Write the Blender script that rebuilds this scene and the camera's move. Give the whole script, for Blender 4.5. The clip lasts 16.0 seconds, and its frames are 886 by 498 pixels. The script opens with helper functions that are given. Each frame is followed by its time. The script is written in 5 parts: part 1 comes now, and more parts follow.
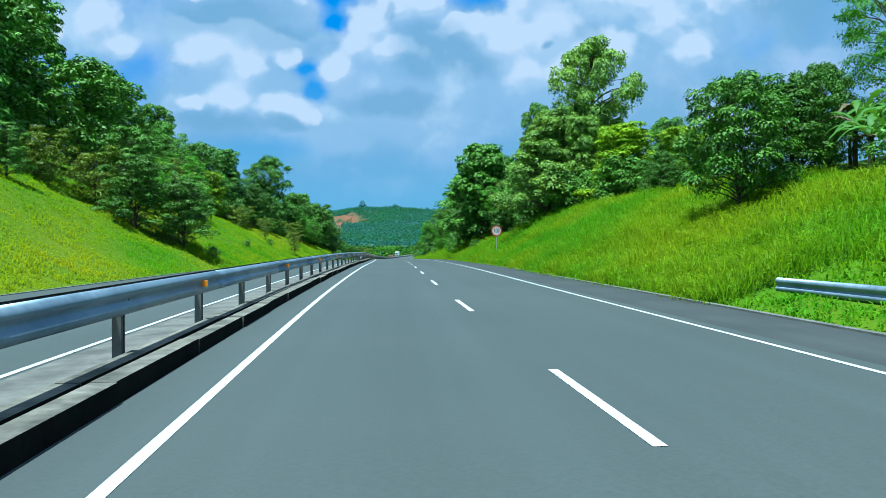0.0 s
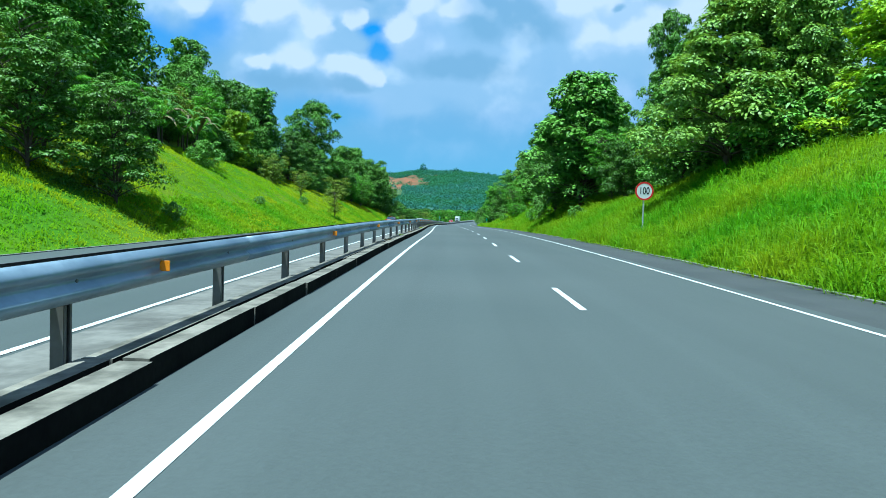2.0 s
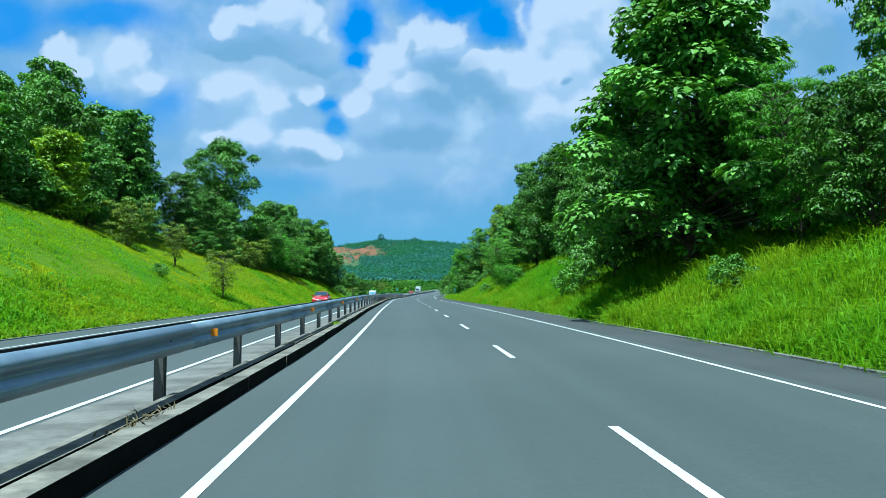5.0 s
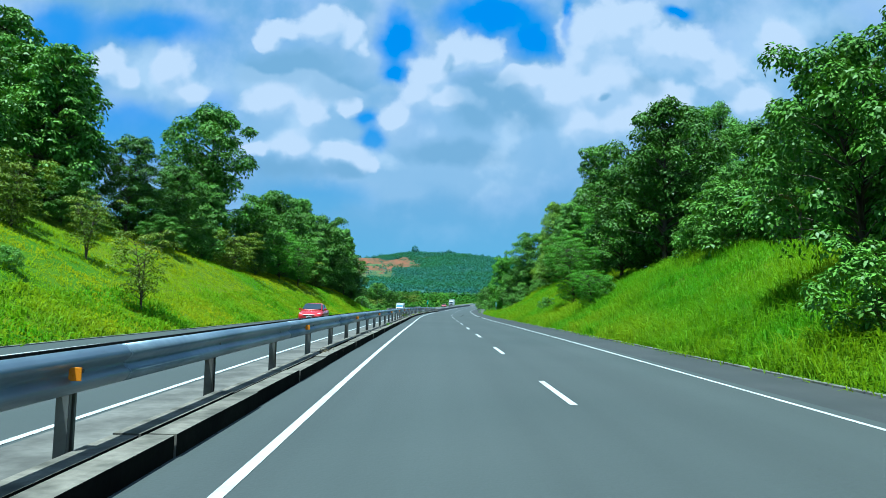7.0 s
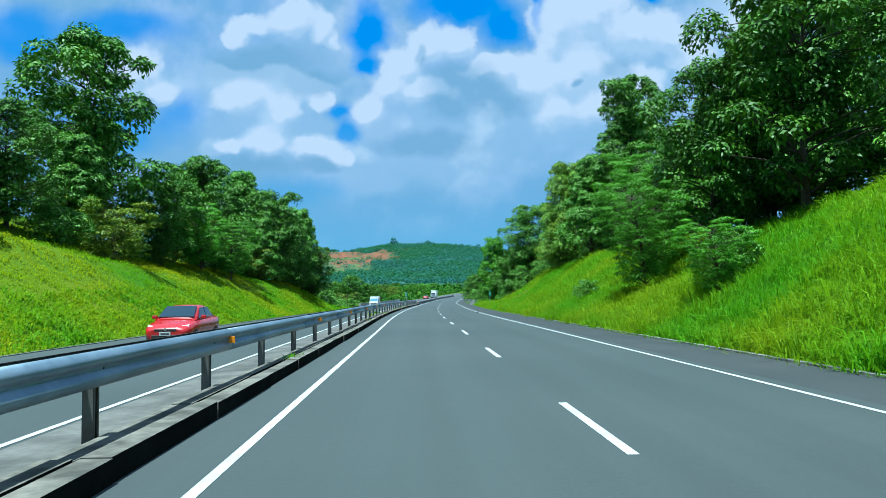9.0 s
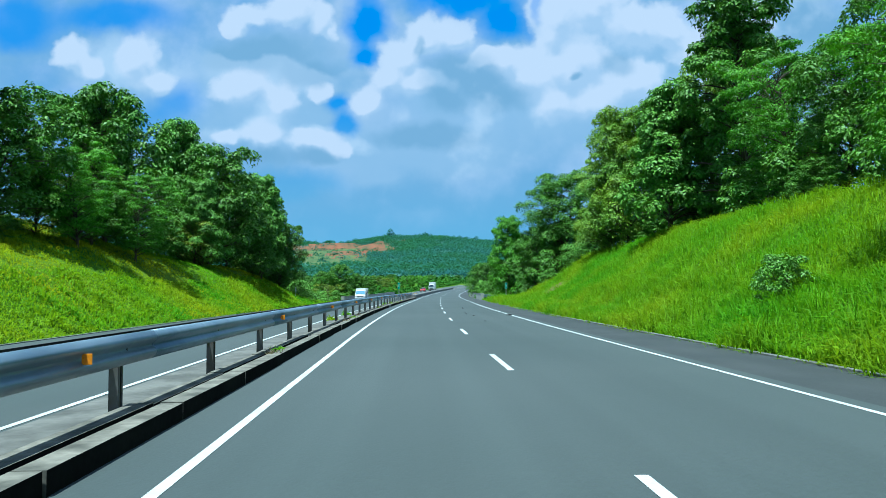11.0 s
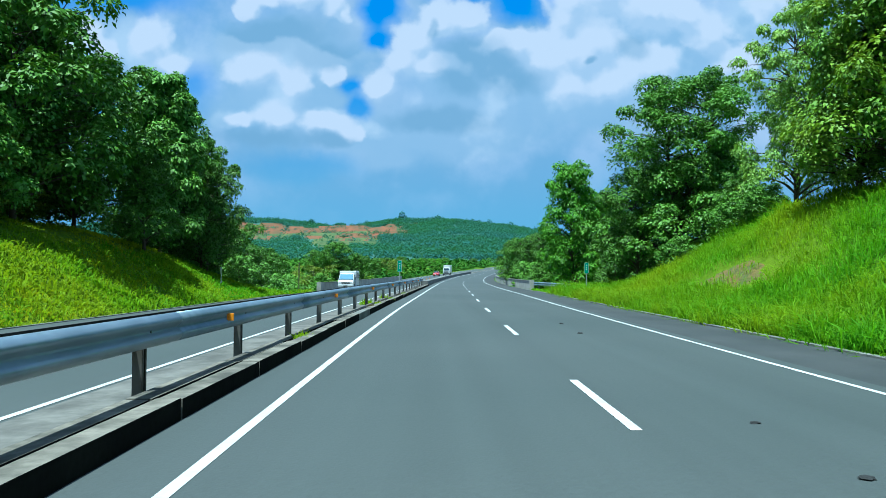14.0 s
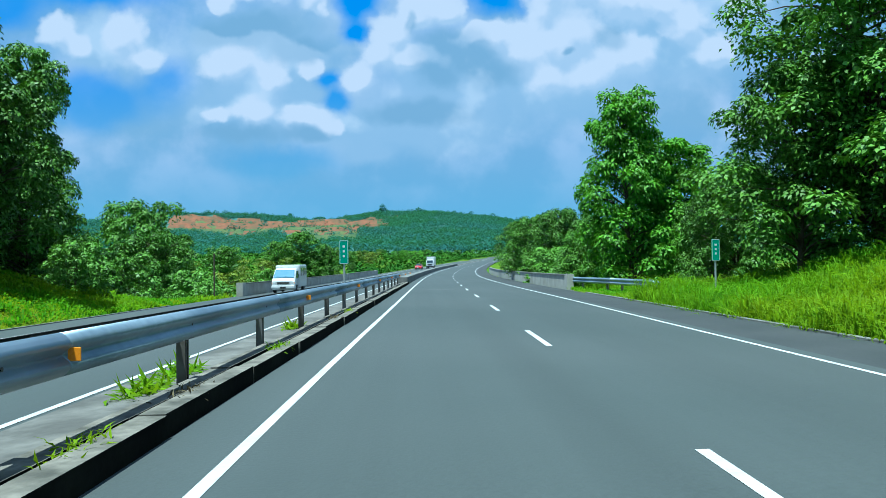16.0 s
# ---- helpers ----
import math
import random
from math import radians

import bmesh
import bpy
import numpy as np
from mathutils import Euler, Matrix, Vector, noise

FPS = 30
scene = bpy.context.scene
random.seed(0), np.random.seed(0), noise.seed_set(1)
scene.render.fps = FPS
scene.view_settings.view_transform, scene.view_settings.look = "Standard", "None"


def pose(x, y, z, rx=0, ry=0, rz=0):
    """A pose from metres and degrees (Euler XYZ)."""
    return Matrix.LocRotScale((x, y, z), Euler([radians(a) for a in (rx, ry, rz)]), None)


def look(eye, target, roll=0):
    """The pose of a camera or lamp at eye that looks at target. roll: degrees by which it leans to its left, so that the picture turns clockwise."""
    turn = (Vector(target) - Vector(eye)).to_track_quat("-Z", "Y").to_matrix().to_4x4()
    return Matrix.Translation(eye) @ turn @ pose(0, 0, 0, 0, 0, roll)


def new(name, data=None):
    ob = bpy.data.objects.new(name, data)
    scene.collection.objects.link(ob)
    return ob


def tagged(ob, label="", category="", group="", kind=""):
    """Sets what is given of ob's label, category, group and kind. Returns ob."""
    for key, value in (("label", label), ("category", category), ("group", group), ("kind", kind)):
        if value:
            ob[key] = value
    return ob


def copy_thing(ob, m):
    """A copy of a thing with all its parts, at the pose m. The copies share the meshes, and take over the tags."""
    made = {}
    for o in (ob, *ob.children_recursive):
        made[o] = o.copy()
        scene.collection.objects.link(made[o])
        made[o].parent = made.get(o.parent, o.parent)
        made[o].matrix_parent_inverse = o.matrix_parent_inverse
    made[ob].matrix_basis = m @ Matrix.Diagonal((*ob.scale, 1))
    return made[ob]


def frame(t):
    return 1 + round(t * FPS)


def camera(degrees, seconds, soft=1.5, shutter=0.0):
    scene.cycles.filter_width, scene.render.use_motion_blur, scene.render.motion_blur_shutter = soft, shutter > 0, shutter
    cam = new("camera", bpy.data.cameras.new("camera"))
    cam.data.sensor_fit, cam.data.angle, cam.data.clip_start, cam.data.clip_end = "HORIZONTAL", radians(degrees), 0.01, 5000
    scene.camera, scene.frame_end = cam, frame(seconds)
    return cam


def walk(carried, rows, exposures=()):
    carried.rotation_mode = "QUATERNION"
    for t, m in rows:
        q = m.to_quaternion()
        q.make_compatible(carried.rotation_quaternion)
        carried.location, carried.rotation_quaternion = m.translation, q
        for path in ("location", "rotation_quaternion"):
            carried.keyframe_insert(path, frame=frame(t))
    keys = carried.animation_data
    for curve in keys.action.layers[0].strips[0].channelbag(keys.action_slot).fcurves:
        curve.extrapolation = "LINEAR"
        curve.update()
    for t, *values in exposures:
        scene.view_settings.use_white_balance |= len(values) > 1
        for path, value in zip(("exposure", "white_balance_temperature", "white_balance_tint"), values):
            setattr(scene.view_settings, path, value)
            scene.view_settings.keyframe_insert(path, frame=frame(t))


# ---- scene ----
cam = camera(63.8, 16.0, soft=0.6)
PATH = [
    (0, (0.038, -1.032, 1.436), (1.603, 18.906, 1.555), -0.19),
    (0.5, (-0.074, 5.392, 1.525), (1.160, 25.353, 1.709), 0.33),
    (1, (-0.223, 11.799, 1.602), (0.574, 31.778, 1.140), 0.94),
    (1.5, (-0.274, 18.189, 1.675), (-0.280, 38.169, 0.787), 1.63),
    (2, (-0.264, 24.563, 1.739), (-0.329, 44.543, 0.854), 1.86),
    (2.5, (-0.309, 30.922, 1.823), (-0.089, 50.899, 0.883), 1.33),
    (3, (-0.305, 37.268, 1.876), (0.041, 57.238, 0.843), 0.68),
    (3.5, (-0.280, 43.601, 1.923), (0.202, 63.566, 0.840), -0.15),
    (4, (-0.218, 49.922, 1.965), (0.422, 69.890, 1.026), -0.68),
    (4.5, (-0.128, 56.232, 1.998), (0.730, 76.211, 1.685), -0.30),
    (5, (-0.028, 62.533, 2.014), (1.001, 82.477, 3.099), 0.12),
    (7.5, (0.069, 93.925, 2.020), (-0.043, 113.872, 3.468), 1.55),
    (8, (0.083, 100.188, 1.996), (0.088, 120.146, 3.290), 0.81),
    (8.5, (0.021, 106.449, 1.976), (0.292, 126.409, 3.210), 0.04),
    (9, (0.008, 112.707, 1.955), (0.669, 132.660, 3.157), -0.75),
    (11.5, (0.063, 144.011, 1.753), (0.780, 163.978, 2.645), -0.15),
    (12, (-0.021, 150.281, 1.714), (0.539, 170.257, 2.518), 0.41),
    (12.5, (-0.042, 156.556, 1.662), (0.388, 176.536, 2.458), 0.28),
    (13, (-0.098, 162.837, 1.615), (0.275, 182.821, 2.316), 0.39),
    (13.5, (-0.126, 169.125, 1.556), (0.216, 189.113, 2.172), 0.32),
    (14, (-0.137, 175.422, 1.507), (0.266, 195.410, 2.057), 0.23),
    (14.5, (-0.124, 181.728, 1.466), (0.486, 201.714, 1.903), -0.32),
    (15, (-0.113, 188.045, 1.419), (0.703, 208.025, 1.791), -0.96),
    (15.5, (-0.027, 194.373, 1.369), (0.871, 214.350, 1.734), -1.20),
    (16, (0.069, 200.713, 1.314), (0.988, 220.689, 1.660), -0.80),
]
EXPO = [(0.0, 0.85, 5050, -14), (1.0, 0.98, 5050, -14), (4.0, 1.02, 5050, -14), (5.0, 0.85, 5050, -14), (16.0, 0.85, 5050, -14)]
walk(cam, [(t, look(eye, target, roll)) for t, eye, target, roll in PATH], EXPO)

# ---- sky, clouds and sun ----
SUN = Vector((-0.18, -0.20, 0.96)).normalized()
world = bpy.data.worlds.new("sky")
scene.world = world
world.use_nodes = True
wt = world.node_tree
wn, wl = wt.nodes, wt.links


def wnode(kind, op=None, a=None, b=None, c=None, tree=None):
    t = tree or wt
    nd = t.nodes.new("ShaderNode" + kind)
    if op:
        nd.operation = op
    for k, v in enumerate((a, b, c)):
        if v is None:
            continue
        if isinstance(v, (int, float, tuple)):
            nd.inputs[k].default_value = v
        else:
            t.links.new(v, nd.inputs[k])
    return nd


def wm(op, a, b=None, c=None):
    return wnode("Math", op, a, b, c).outputs[0]


def ramp01(value, lo, hi):
    nd = wn.new("ShaderNodeMapRange")
    nd.interpolation_type = "SMOOTHSTEP"
    wl.new(value, nd.inputs[0])
    nd.inputs[1].default_value, nd.inputs[2].default_value = lo, hi
    return nd.outputs[0]


def wmix(fac, a, b):
    nd = wn.new("ShaderNodeMix")
    nd.data_type = "RGBA"
    for s, v in ((nd.inputs[0], fac), (nd.inputs[6], a), (nd.inputs[7], b)):
        if isinstance(v, (tuple, float)):
            s.default_value = v
        else:
            wl.new(v, s)
    return nd.outputs[2]


sky = wn.new("ShaderNodeTexSky")
sky.sky_type, sky.sun_disc = "NISHITA", False
sky.sun_elevation, sky.sun_rotation = math.asin(SUN.z), math.atan2(SUN.x, SUN.y)
sky.air_density, sky.dust_density, sky.ozone_density = 1.0, 0.3, 3.0
coord = wn.new("ShaderNodeTexCoord")
sep = wnode("SeparateXYZ", None, coord.outputs["Generated"])
dx, dy, dz = sep.outputs
ahead = wm("MAXIMUM", wm("ABSOLUTE", dy), 0.08)
su = wm("DIVIDE", dx, ahead)
sv = wm("DIVIDE", dz, ahead)
comb = wn.new("ShaderNodeCombineXYZ")
wl.new(su, comb.inputs[0]), wl.new(sv, comb.inputs[1]), wl.new(wm("MULTIPLY", dy, 0.5), comb.inputs[2])
uvw = comb.outputs[0]


def cloud_noise(scale, detail, rough, seed):
    shift = wnode("VectorMath", "ADD", uvw, (seed, seed * 0.7, 0.0)).outputs[0]
    nd = wn.new("ShaderNodeTexNoise")
    wl.new(shift, nd.inputs["Vector"])
    nd.inputs["Scale"].default_value, nd.inputs["Detail"].default_value, nd.inputs["Roughness"].default_value = scale, detail, rough
    return nd.outputs["Fac"]


big, fine, puff = cloud_noise(5.5, 8, 0.58, 1.3), cloud_noise(22, 6, 0.62, 4.1), cloud_noise(11, 5, 0.5, 7.7)
here = wnode("VectorMath", "MULTIPLY", uvw, (1.0, 1.0, 0.0)).outputs[0]
toward_sun = wnode("VectorMath", "ADD", here, (-0.008, 0.022, 0.0)).outputs[0]


def billows(vec):
    """Curled edges of cumulus: the place pushed about at three sizes, and rounded heads."""
    out = vec
    for scale, amount in ((8.0, 0.042), (24.0, 0.026)):
        nd = wn.new("ShaderNodeTexNoise")
        wl.new(vec, nd.inputs["Vector"])
        nd.inputs["Scale"].default_value, nd.inputs["Detail"].default_value = scale, 4
        push = wnode("VectorMath", "SCALE", wnode("VectorMath", "SUBTRACT", nd.outputs["Color"], (0.5, 0.5, 0.5)).outputs[0])
        push.inputs[3].default_value = amount
        out = wnode("VectorMath", "ADD", out, push.outputs[0]).outputs[0]
    flat_ = wnode("VectorMath", "MULTIPLY", out, (1.0, 1.0, 0.0)).outputs[0]
    heads = None
    for scale, amount in ((26.0, 0.62), (62.0, 0.34)):
        vo = wn.new("ShaderNodeTexVoronoi")
        vo.feature = "SMOOTH_F1"
        wl.new(flat_, vo.inputs["Vector"])
        vo.inputs["Scale"].default_value, vo.inputs["Smoothness"].default_value = scale, 0.25
        h = wm("MULTIPLY", wm("SUBTRACT", 0.42, vo.outputs["Distance"]), amount)
        heads = h if heads is None else wm("ADD", heads, h)
    return flat_, heads


def blobs(vec, rows):
    """The nearest of some round masses (u, v, half width, half height): 1 in the middle, 0 at the rim."""
    top = None
    for u, v, a, b in rows:
        d = wnode("VectorMath", "MULTIPLY", wnode("VectorMath", "SUBTRACT", vec, (u, v, 0.0)).outputs[0], (1 / a, 1 / b, 0.0)).outputs[0]
        f = wm("SUBTRACT", 1.0, wnode("VectorMath", "LENGTH", d).outputs["Value"])
        top = f if top is None else wm("SMOOTH_MAX", top, f, 0.7)
    return top


# round masses of cloud: direction across, up, half width, half height
TOWER = [(0.013, 0.354, 0.049, 0.036), (-0.021, 0.321, 0.034, 0.040), (-0.042, 0.287, 0.039, 0.033), (-0.006, 0.284, 0.040, 0.028), (0.059, 0.361, 0.031, 0.028), (0.092, 0.328, 0.031, 0.021), (0.131, 0.325, 0.044, 0.031), (0.159, 0.299, 0.044, 0.045), (0.204, 0.386, 0.051, 0.061), (0.252, 0.403, 0.056, 0.053), (0.222, 0.320, 0.081, 0.061), (0.303, 0.374, 0.054, 0.053), (0.358, 0.372, 0.054, 0.044), (0.196, 0.262, 0.044, 0.040), (0.252, 0.267, 0.060, 0.034), (0.310, 0.293, 0.054, 0.044), (0.398, 0.339, 0.054, 0.051), (0.438, 0.290, 0.036, 0.028), (0.484, 0.382, 0.036, 0.046), (-0.070, 0.254, 0.027, 0.021)]
HEAP = [(-0.174, 0.395, 0.047, 0.028), (-0.235, 0.386, 0.041, 0.023), (-0.260, 0.369, 0.022, 0.019), (-0.136, 0.383, 0.023, 0.037), (-0.121, 0.363, 0.015, 0.020), (-0.248, 0.279, 0.047, 0.034), (-0.190, 0.266, 0.037, 0.033), (-0.133, 0.272, 0.023, 0.020), (-0.214, 0.214, 0.038, 0.033), (-0.260, 0.202, 0.027, 0.014), (-0.149, 0.203, 0.039, 0.023), (-0.117, 0.189, 0.027, 0.018), (-0.484, 0.326, 0.034, 0.028), (-0.395, 0.319, 0.039, 0.036), (-0.370, 0.293, 0.042, 0.023), (-0.457, 0.309, 0.024, 0.020)]
GREY = [(0.058, 0.308, 0.050, 0.031), (0.092, 0.284, 0.058, 0.036), (0.128, 0.268, 0.045, 0.025), (0.039, 0.267, 0.039, 0.031), (0.005, 0.337, 0.011, 0.018), (0.285, 0.315, 0.030, 0.022), (0.230, 0.302, 0.012, 0.007), (-0.209, 0.332, 0.102, 0.035), (-0.148, 0.302, 0.061, 0.023), (-0.257, 0.323, 0.055, 0.026), (-0.229, 0.180, 0.069, 0.016), (-0.145, 0.176, 0.040, 0.013), (0.571, 0.381, 0.055, 0.057), (0.613, 0.350, 0.049, 0.050), (0.011, 0.209, 0.096, 0.021)]
GAPS = [(-0.071, 0.374, 0.031, 0.051), (-0.071, 0.322, 0.020, 0.020), (0.065, 0.411, 0.082, 0.030), (0.124, 0.383, 0.044, 0.027), (0.179, 0.411, 0.009, 0.036), (-0.110, 0.254, 0.018, 0.015), (-0.104, 0.225, 0.019, 0.022), (0.331, 0.428, 0.024, 0.010)]
THIN = [(-0.417, 0.377, 0.119, 0.032), (-0.555, 0.370, 0.071, 0.048), (-0.329, 0.251, 0.048, 0.048), (-0.441, 0.233, 0.095, 0.048), (-0.186, 0.139, 0.095, 0.027), (0.527, 0.324, 0.049, 0.033)]
BODY = [(0.196, 0.265, 0.159, 0.095), (0.059, 0.260, 0.143, 0.090), (0.365, 0.318, 0.176, 0.087), (0.518, 0.372, 0.119, 0.087), (-0.210, 0.320, 0.137, 0.066), (-0.206, 0.230, 0.145, 0.065), (-0.405, 0.307, 0.113, 0.049), (0.003, 0.190, 0.201, 0.049), (-0.051, 0.154, 0.048, 0.021), (-0.109, 0.189, 0.064, 0.036)]
warped, heads = billows(here)
warped_s, heads_s = billows(toward_sun)
rough = wm("MULTIPLY", wm("SUBTRACT", fine, 0.5), 1.0)
field_s = wm("ADD", wm("MULTIPLY", blobs(warped_s, TOWER + HEAP), 1.8), wm("ADD", heads_s, rough))
above = ramp01(sv, 0.44, 0.62)
edge_g = wm("ADD", blobs(warped, GREY), wm("ADD", wm("MULTIPLY", wm("SUBTRACT", puff, 0.5), 0.7), wm("MULTIPLY", heads, 0.5)))
gap_f = ramp01(wm("SUBTRACT", blobs(warped, GAPS), wm("MULTIPLY", heads, 0.4)), -0.40, 0.70)
thin_f = wm("MULTIPLY", ramp01(wm("ADD", blobs(warped, THIN), wm("MULTIPLY", wm("SUBTRACT", big, 0.5), 1.2)), -0.2, 0.7), 0.8)
solid = wm("SUBTRACT", 1.0, gap_f)
veil_f = wm("MULTIPLY", wm("MULTIPLY", wm("MULTIPLY", ramp01(sv, 0.03, 0.20), solid), wm("SUBTRACT", 1.0, thin_f)), wm("ADD", 0.55, wm("MULTIPLY", big, 0.7)))
# crisp heads, bottoms that melt into the haze
higher = wnode("VectorMath", "ADD", warped, (0.0, 0.034, 0.0)).outputs[0]
mass = blobs(warped, TOWER + HEAP)
bottom = wm("MULTIPLY", ramp01(wm("SUBTRACT", blobs(higher, TOWER + HEAP), mass), -0.30, 0.62), wm("SUBTRACT", 1.0, ramp01(sv, 0.26, 0.33)))
field = wm("ADD", wm("ADD", wm("MULTIPLY", mass, 1.8), heads), rough)
lit = wm("MULTIPLY", wm("SUBTRACT", field, field_s), 0.6)
melt = wm("ADD", wm("MULTIPLY", mass, 1.8), wm("MULTIPLY", wm("SUBTRACT", big, 0.5), 1.2))
crisp_w, soft_w = ramp01(field, 0.0, 0.62), ramp01(melt, 0.0, 1.15)
white_f = wm("MULTIPLY", wm("ADD", wm("MULTIPLY", crisp_w, wm("SUBTRACT", 1.0, bottom)), wm("MULTIPLY", soft_w, bottom)), wm("SUBTRACT", 1.0, wm("MULTIPLY", gap_f, 0.5)))
grey_f = wm("MULTIPLY", wm("MULTIPLY", ramp01(edge_g, -0.20, 0.62), 0.82), solid)
body_f = wm("MULTIPLY", wm("MULTIPLY", ramp01(wm("ADD", blobs(warped, BODY), wm("MULTIPLY", wm("SUBTRACT", big, 0.5), 0.9)), -0.12, 0.62), 0.88), wm("SUBTRACT", 1.0, wm("MULTIPLY", gap_f, 0.95)))
tint = wnode("VectorMath", "MULTIPLY", sky.outputs[0], (0.55, 0.95, 1.45)).outputs[0]
# the sky keeps its blue down to the hills
low = wmix(ramp01(sv, 0.10, 0.32), (2.1, 4.3, 6.4, 1.0), (0.25, 3.0, 8.6, 1.0))
clear = wmix(0.8, tint, low)
veil_c = wmix(ramp01(puff, 0.38, 0.64), (3.1, 4.6, 6.7, 1.0), (5.2, 5.9, 7.9, 1.0))
grey_c = wmix(ramp01(wm("ADD", puff, wm("MULTIPLY", lit, 0.5)), 0.35, 0.66), (2.7, 4.2, 6.2, 1.0), (4.2, 5.3, 7.2, 1.0))
white_c = wmix(ramp01(wm("ADD", wm("ADD", wm("MULTIPLY", fine, 0.5), wm("MULTIPLY", puff, 0.8)), wm("SUBTRACT", wm("MULTIPLY", lit, 1.2), wm("MULTIPLY", bottom, 0.22))), 0.22, 0.86), (5.3, 6.1, 8.0, 1.0), (7.35, 7.3, 8.75, 1.0))
cl0 = wmix(veil_f, clear, veil_c)
body_c = wmix(ramp01(wm("ADD", puff, wm("MULTIPLY", lit, 0.4)), 0.34, 0.68), (4.0, 5.3, 7.4, 1.0), (6.0, 6.7, 8.4, 1.0))
cl1 = wmix(white_f, wmix(body_f, cl0, body_c), white_c)
cl2 = wmix(grey_f, cl1, grey_c)
cl2 = wmix(wm("MULTIPLY", above, ramp01(big, 0.54, 0.68)), cl2, (7.5, 7.2, 8.8, 1.0))
bg = wn["Background"]
wl.new(cl2, bg.inputs[0])
bg.inputs[1].default_value = 0.0528

sun = new("sun", bpy.data.lights.new("sun", "SUN"))
sun.data.energy, sun.data.angle, sun.data.color = 5.0, radians(0.55), (1.0, 0.95, 0.86)
sun.matrix_world = look(SUN * 200, (0, 0, 0))


# ---- materials ----
def material(name, col, rough=0.8, var=0.25, scale=3.0, fine=40.0, bump=0.0, metal=0.0, other=None, island=0.0, objvar=0.0, through_light=0.0, coat=0.0, spec=0.5, streak=0.0):
    """Base colour with two scales of noise, an optional second colour, variation by piece or by object, and bump."""
    m = bpy.data.materials.new(name)
    m.use_nodes = True
    t = m.node_tree
    b = t.nodes["Principled BSDF"]
    pos = t.nodes.new("ShaderNodeNewGeometry") if not objvar else t.nodes.new("ShaderNodeTexCoord")
    vec = pos.outputs["Position"] if not objvar else pos.outputs["Object"]

    def nz(sc, det=4):
        nd = t.nodes.new("ShaderNodeTexNoise")
        t.links.new(vec, nd.inputs["Vector"])
        nd.inputs["Scale"].default_value, nd.inputs["Detail"].default_value = sc, det
        return nd.outputs["Fac"]

    def mth(op, x, y):
        nd = t.nodes.new("ShaderNodeMath")
        nd.operation = op
        for k, v in ((0, x), (1, y)):
            if isinstance(v, (int, float)):
                nd.inputs[k].default_value = v
            else:
                t.links.new(v, nd.inputs[k])
        return nd.outputs[0]

    n1, n2 = nz(scale), nz(fine)
    mx = t.nodes.new("ShaderNodeMix")
    mx.data_type = "RGBA"
    rm = t.nodes.new("ShaderNodeMapRange")
    t.links.new(n1, rm.inputs[0])
    rm.inputs[1].default_value, rm.inputs[2].default_value = 0.36, 0.66
    t.links.new(rm.outputs[0], mx.inputs[0])
    second = other or tuple(c * (1 - var) for c in col)
    mx.inputs[6].default_value, mx.inputs[7].default_value = (*col, 1), (*second, 1)
    val = mth("ADD", mth("MULTIPLY", mth("SUBTRACT", n2, 0.5), var * 2), 1.0)
    if streak:
        mp = t.nodes.new("ShaderNodeMapping")
        mp.inputs["Scale"].default_value = (1.0, 0.012, 1.0)
        t.links.new(vec, mp.inputs["Vector"])
        lane = t.nodes.new("ShaderNodeTexNoise")
        t.links.new(mp.outputs[0], lane.inputs["Vector"])
        lane.inputs["Scale"].default_value, lane.inputs["Detail"].default_value = 1.3, 5
        val = mth("ADD", val, mth("MULTIPLY", mth("SUBTRACT", lane.outputs["Fac"], 0.5), streak))
    if island:
        g = t.nodes.new("ShaderNodeNewGeometry")
        val = mth("ADD", val, mth("MULTIPLY", mth("SUBTRACT", g.outputs["Random Per Island"], 0.5), island))
    if objvar:
        o = t.nodes.new("ShaderNodeObjectInfo")
        val = mth("ADD", val, mth("MULTIPLY", mth("SUBTRACT", o.outputs["Random"], 0.5), objvar))
    sc = t.nodes.new("ShaderNodeVectorMath")
    sc.operation = "SCALE"
    t.links.new(mx.outputs[2], sc.inputs[0]), t.links.new(val, sc.inputs[3])
    t.links.new(sc.outputs[0], b.inputs["Base Color"])
    b.inputs["Metallic"].default_value = metal
    b.inputs["Specular IOR Level"].default_value = spec
    b.inputs["Coat Weight"].default_value = coat
    t.links.new(mth("ADD", mth("MULTIPLY", mth("SUBTRACT", n2, 0.5), 0.25), rough), b.inputs["Roughness"])
    if bump:
        bp = t.nodes.new("ShaderNodeBump")
        bp.inputs["Strength"].default_value, bp.inputs["Distance"].default_value = 1.0, bump
        t.links.new(n2, bp.inputs["Height"]), t.links.new(bp.outputs[0], b.inputs["Normal"])
    if through_light:
        tl = t.nodes.new("ShaderNodeBsdfTranslucent")
        ms = t.nodes.new("ShaderNodeMixShader")
        gl = t.nodes.new("ShaderNodeVectorMath")
        gl.operation = "MULTIPLY"
        t.links.new(sc.outputs[0], gl.inputs[0])
        gl.inputs[1].default_value = (1.5, 1.35, 0.5)
        t.links.new(gl.outputs[0], tl.inputs[0])
        ms.inputs[0].default_value = through_light
        t.links.new(b.outputs[0], ms.inputs[1]), t.links.new(tl.outputs[0], ms.inputs[2])
        t.links.new(ms.outputs[0], t.nodes["Material Output"].inputs[0])
    return m


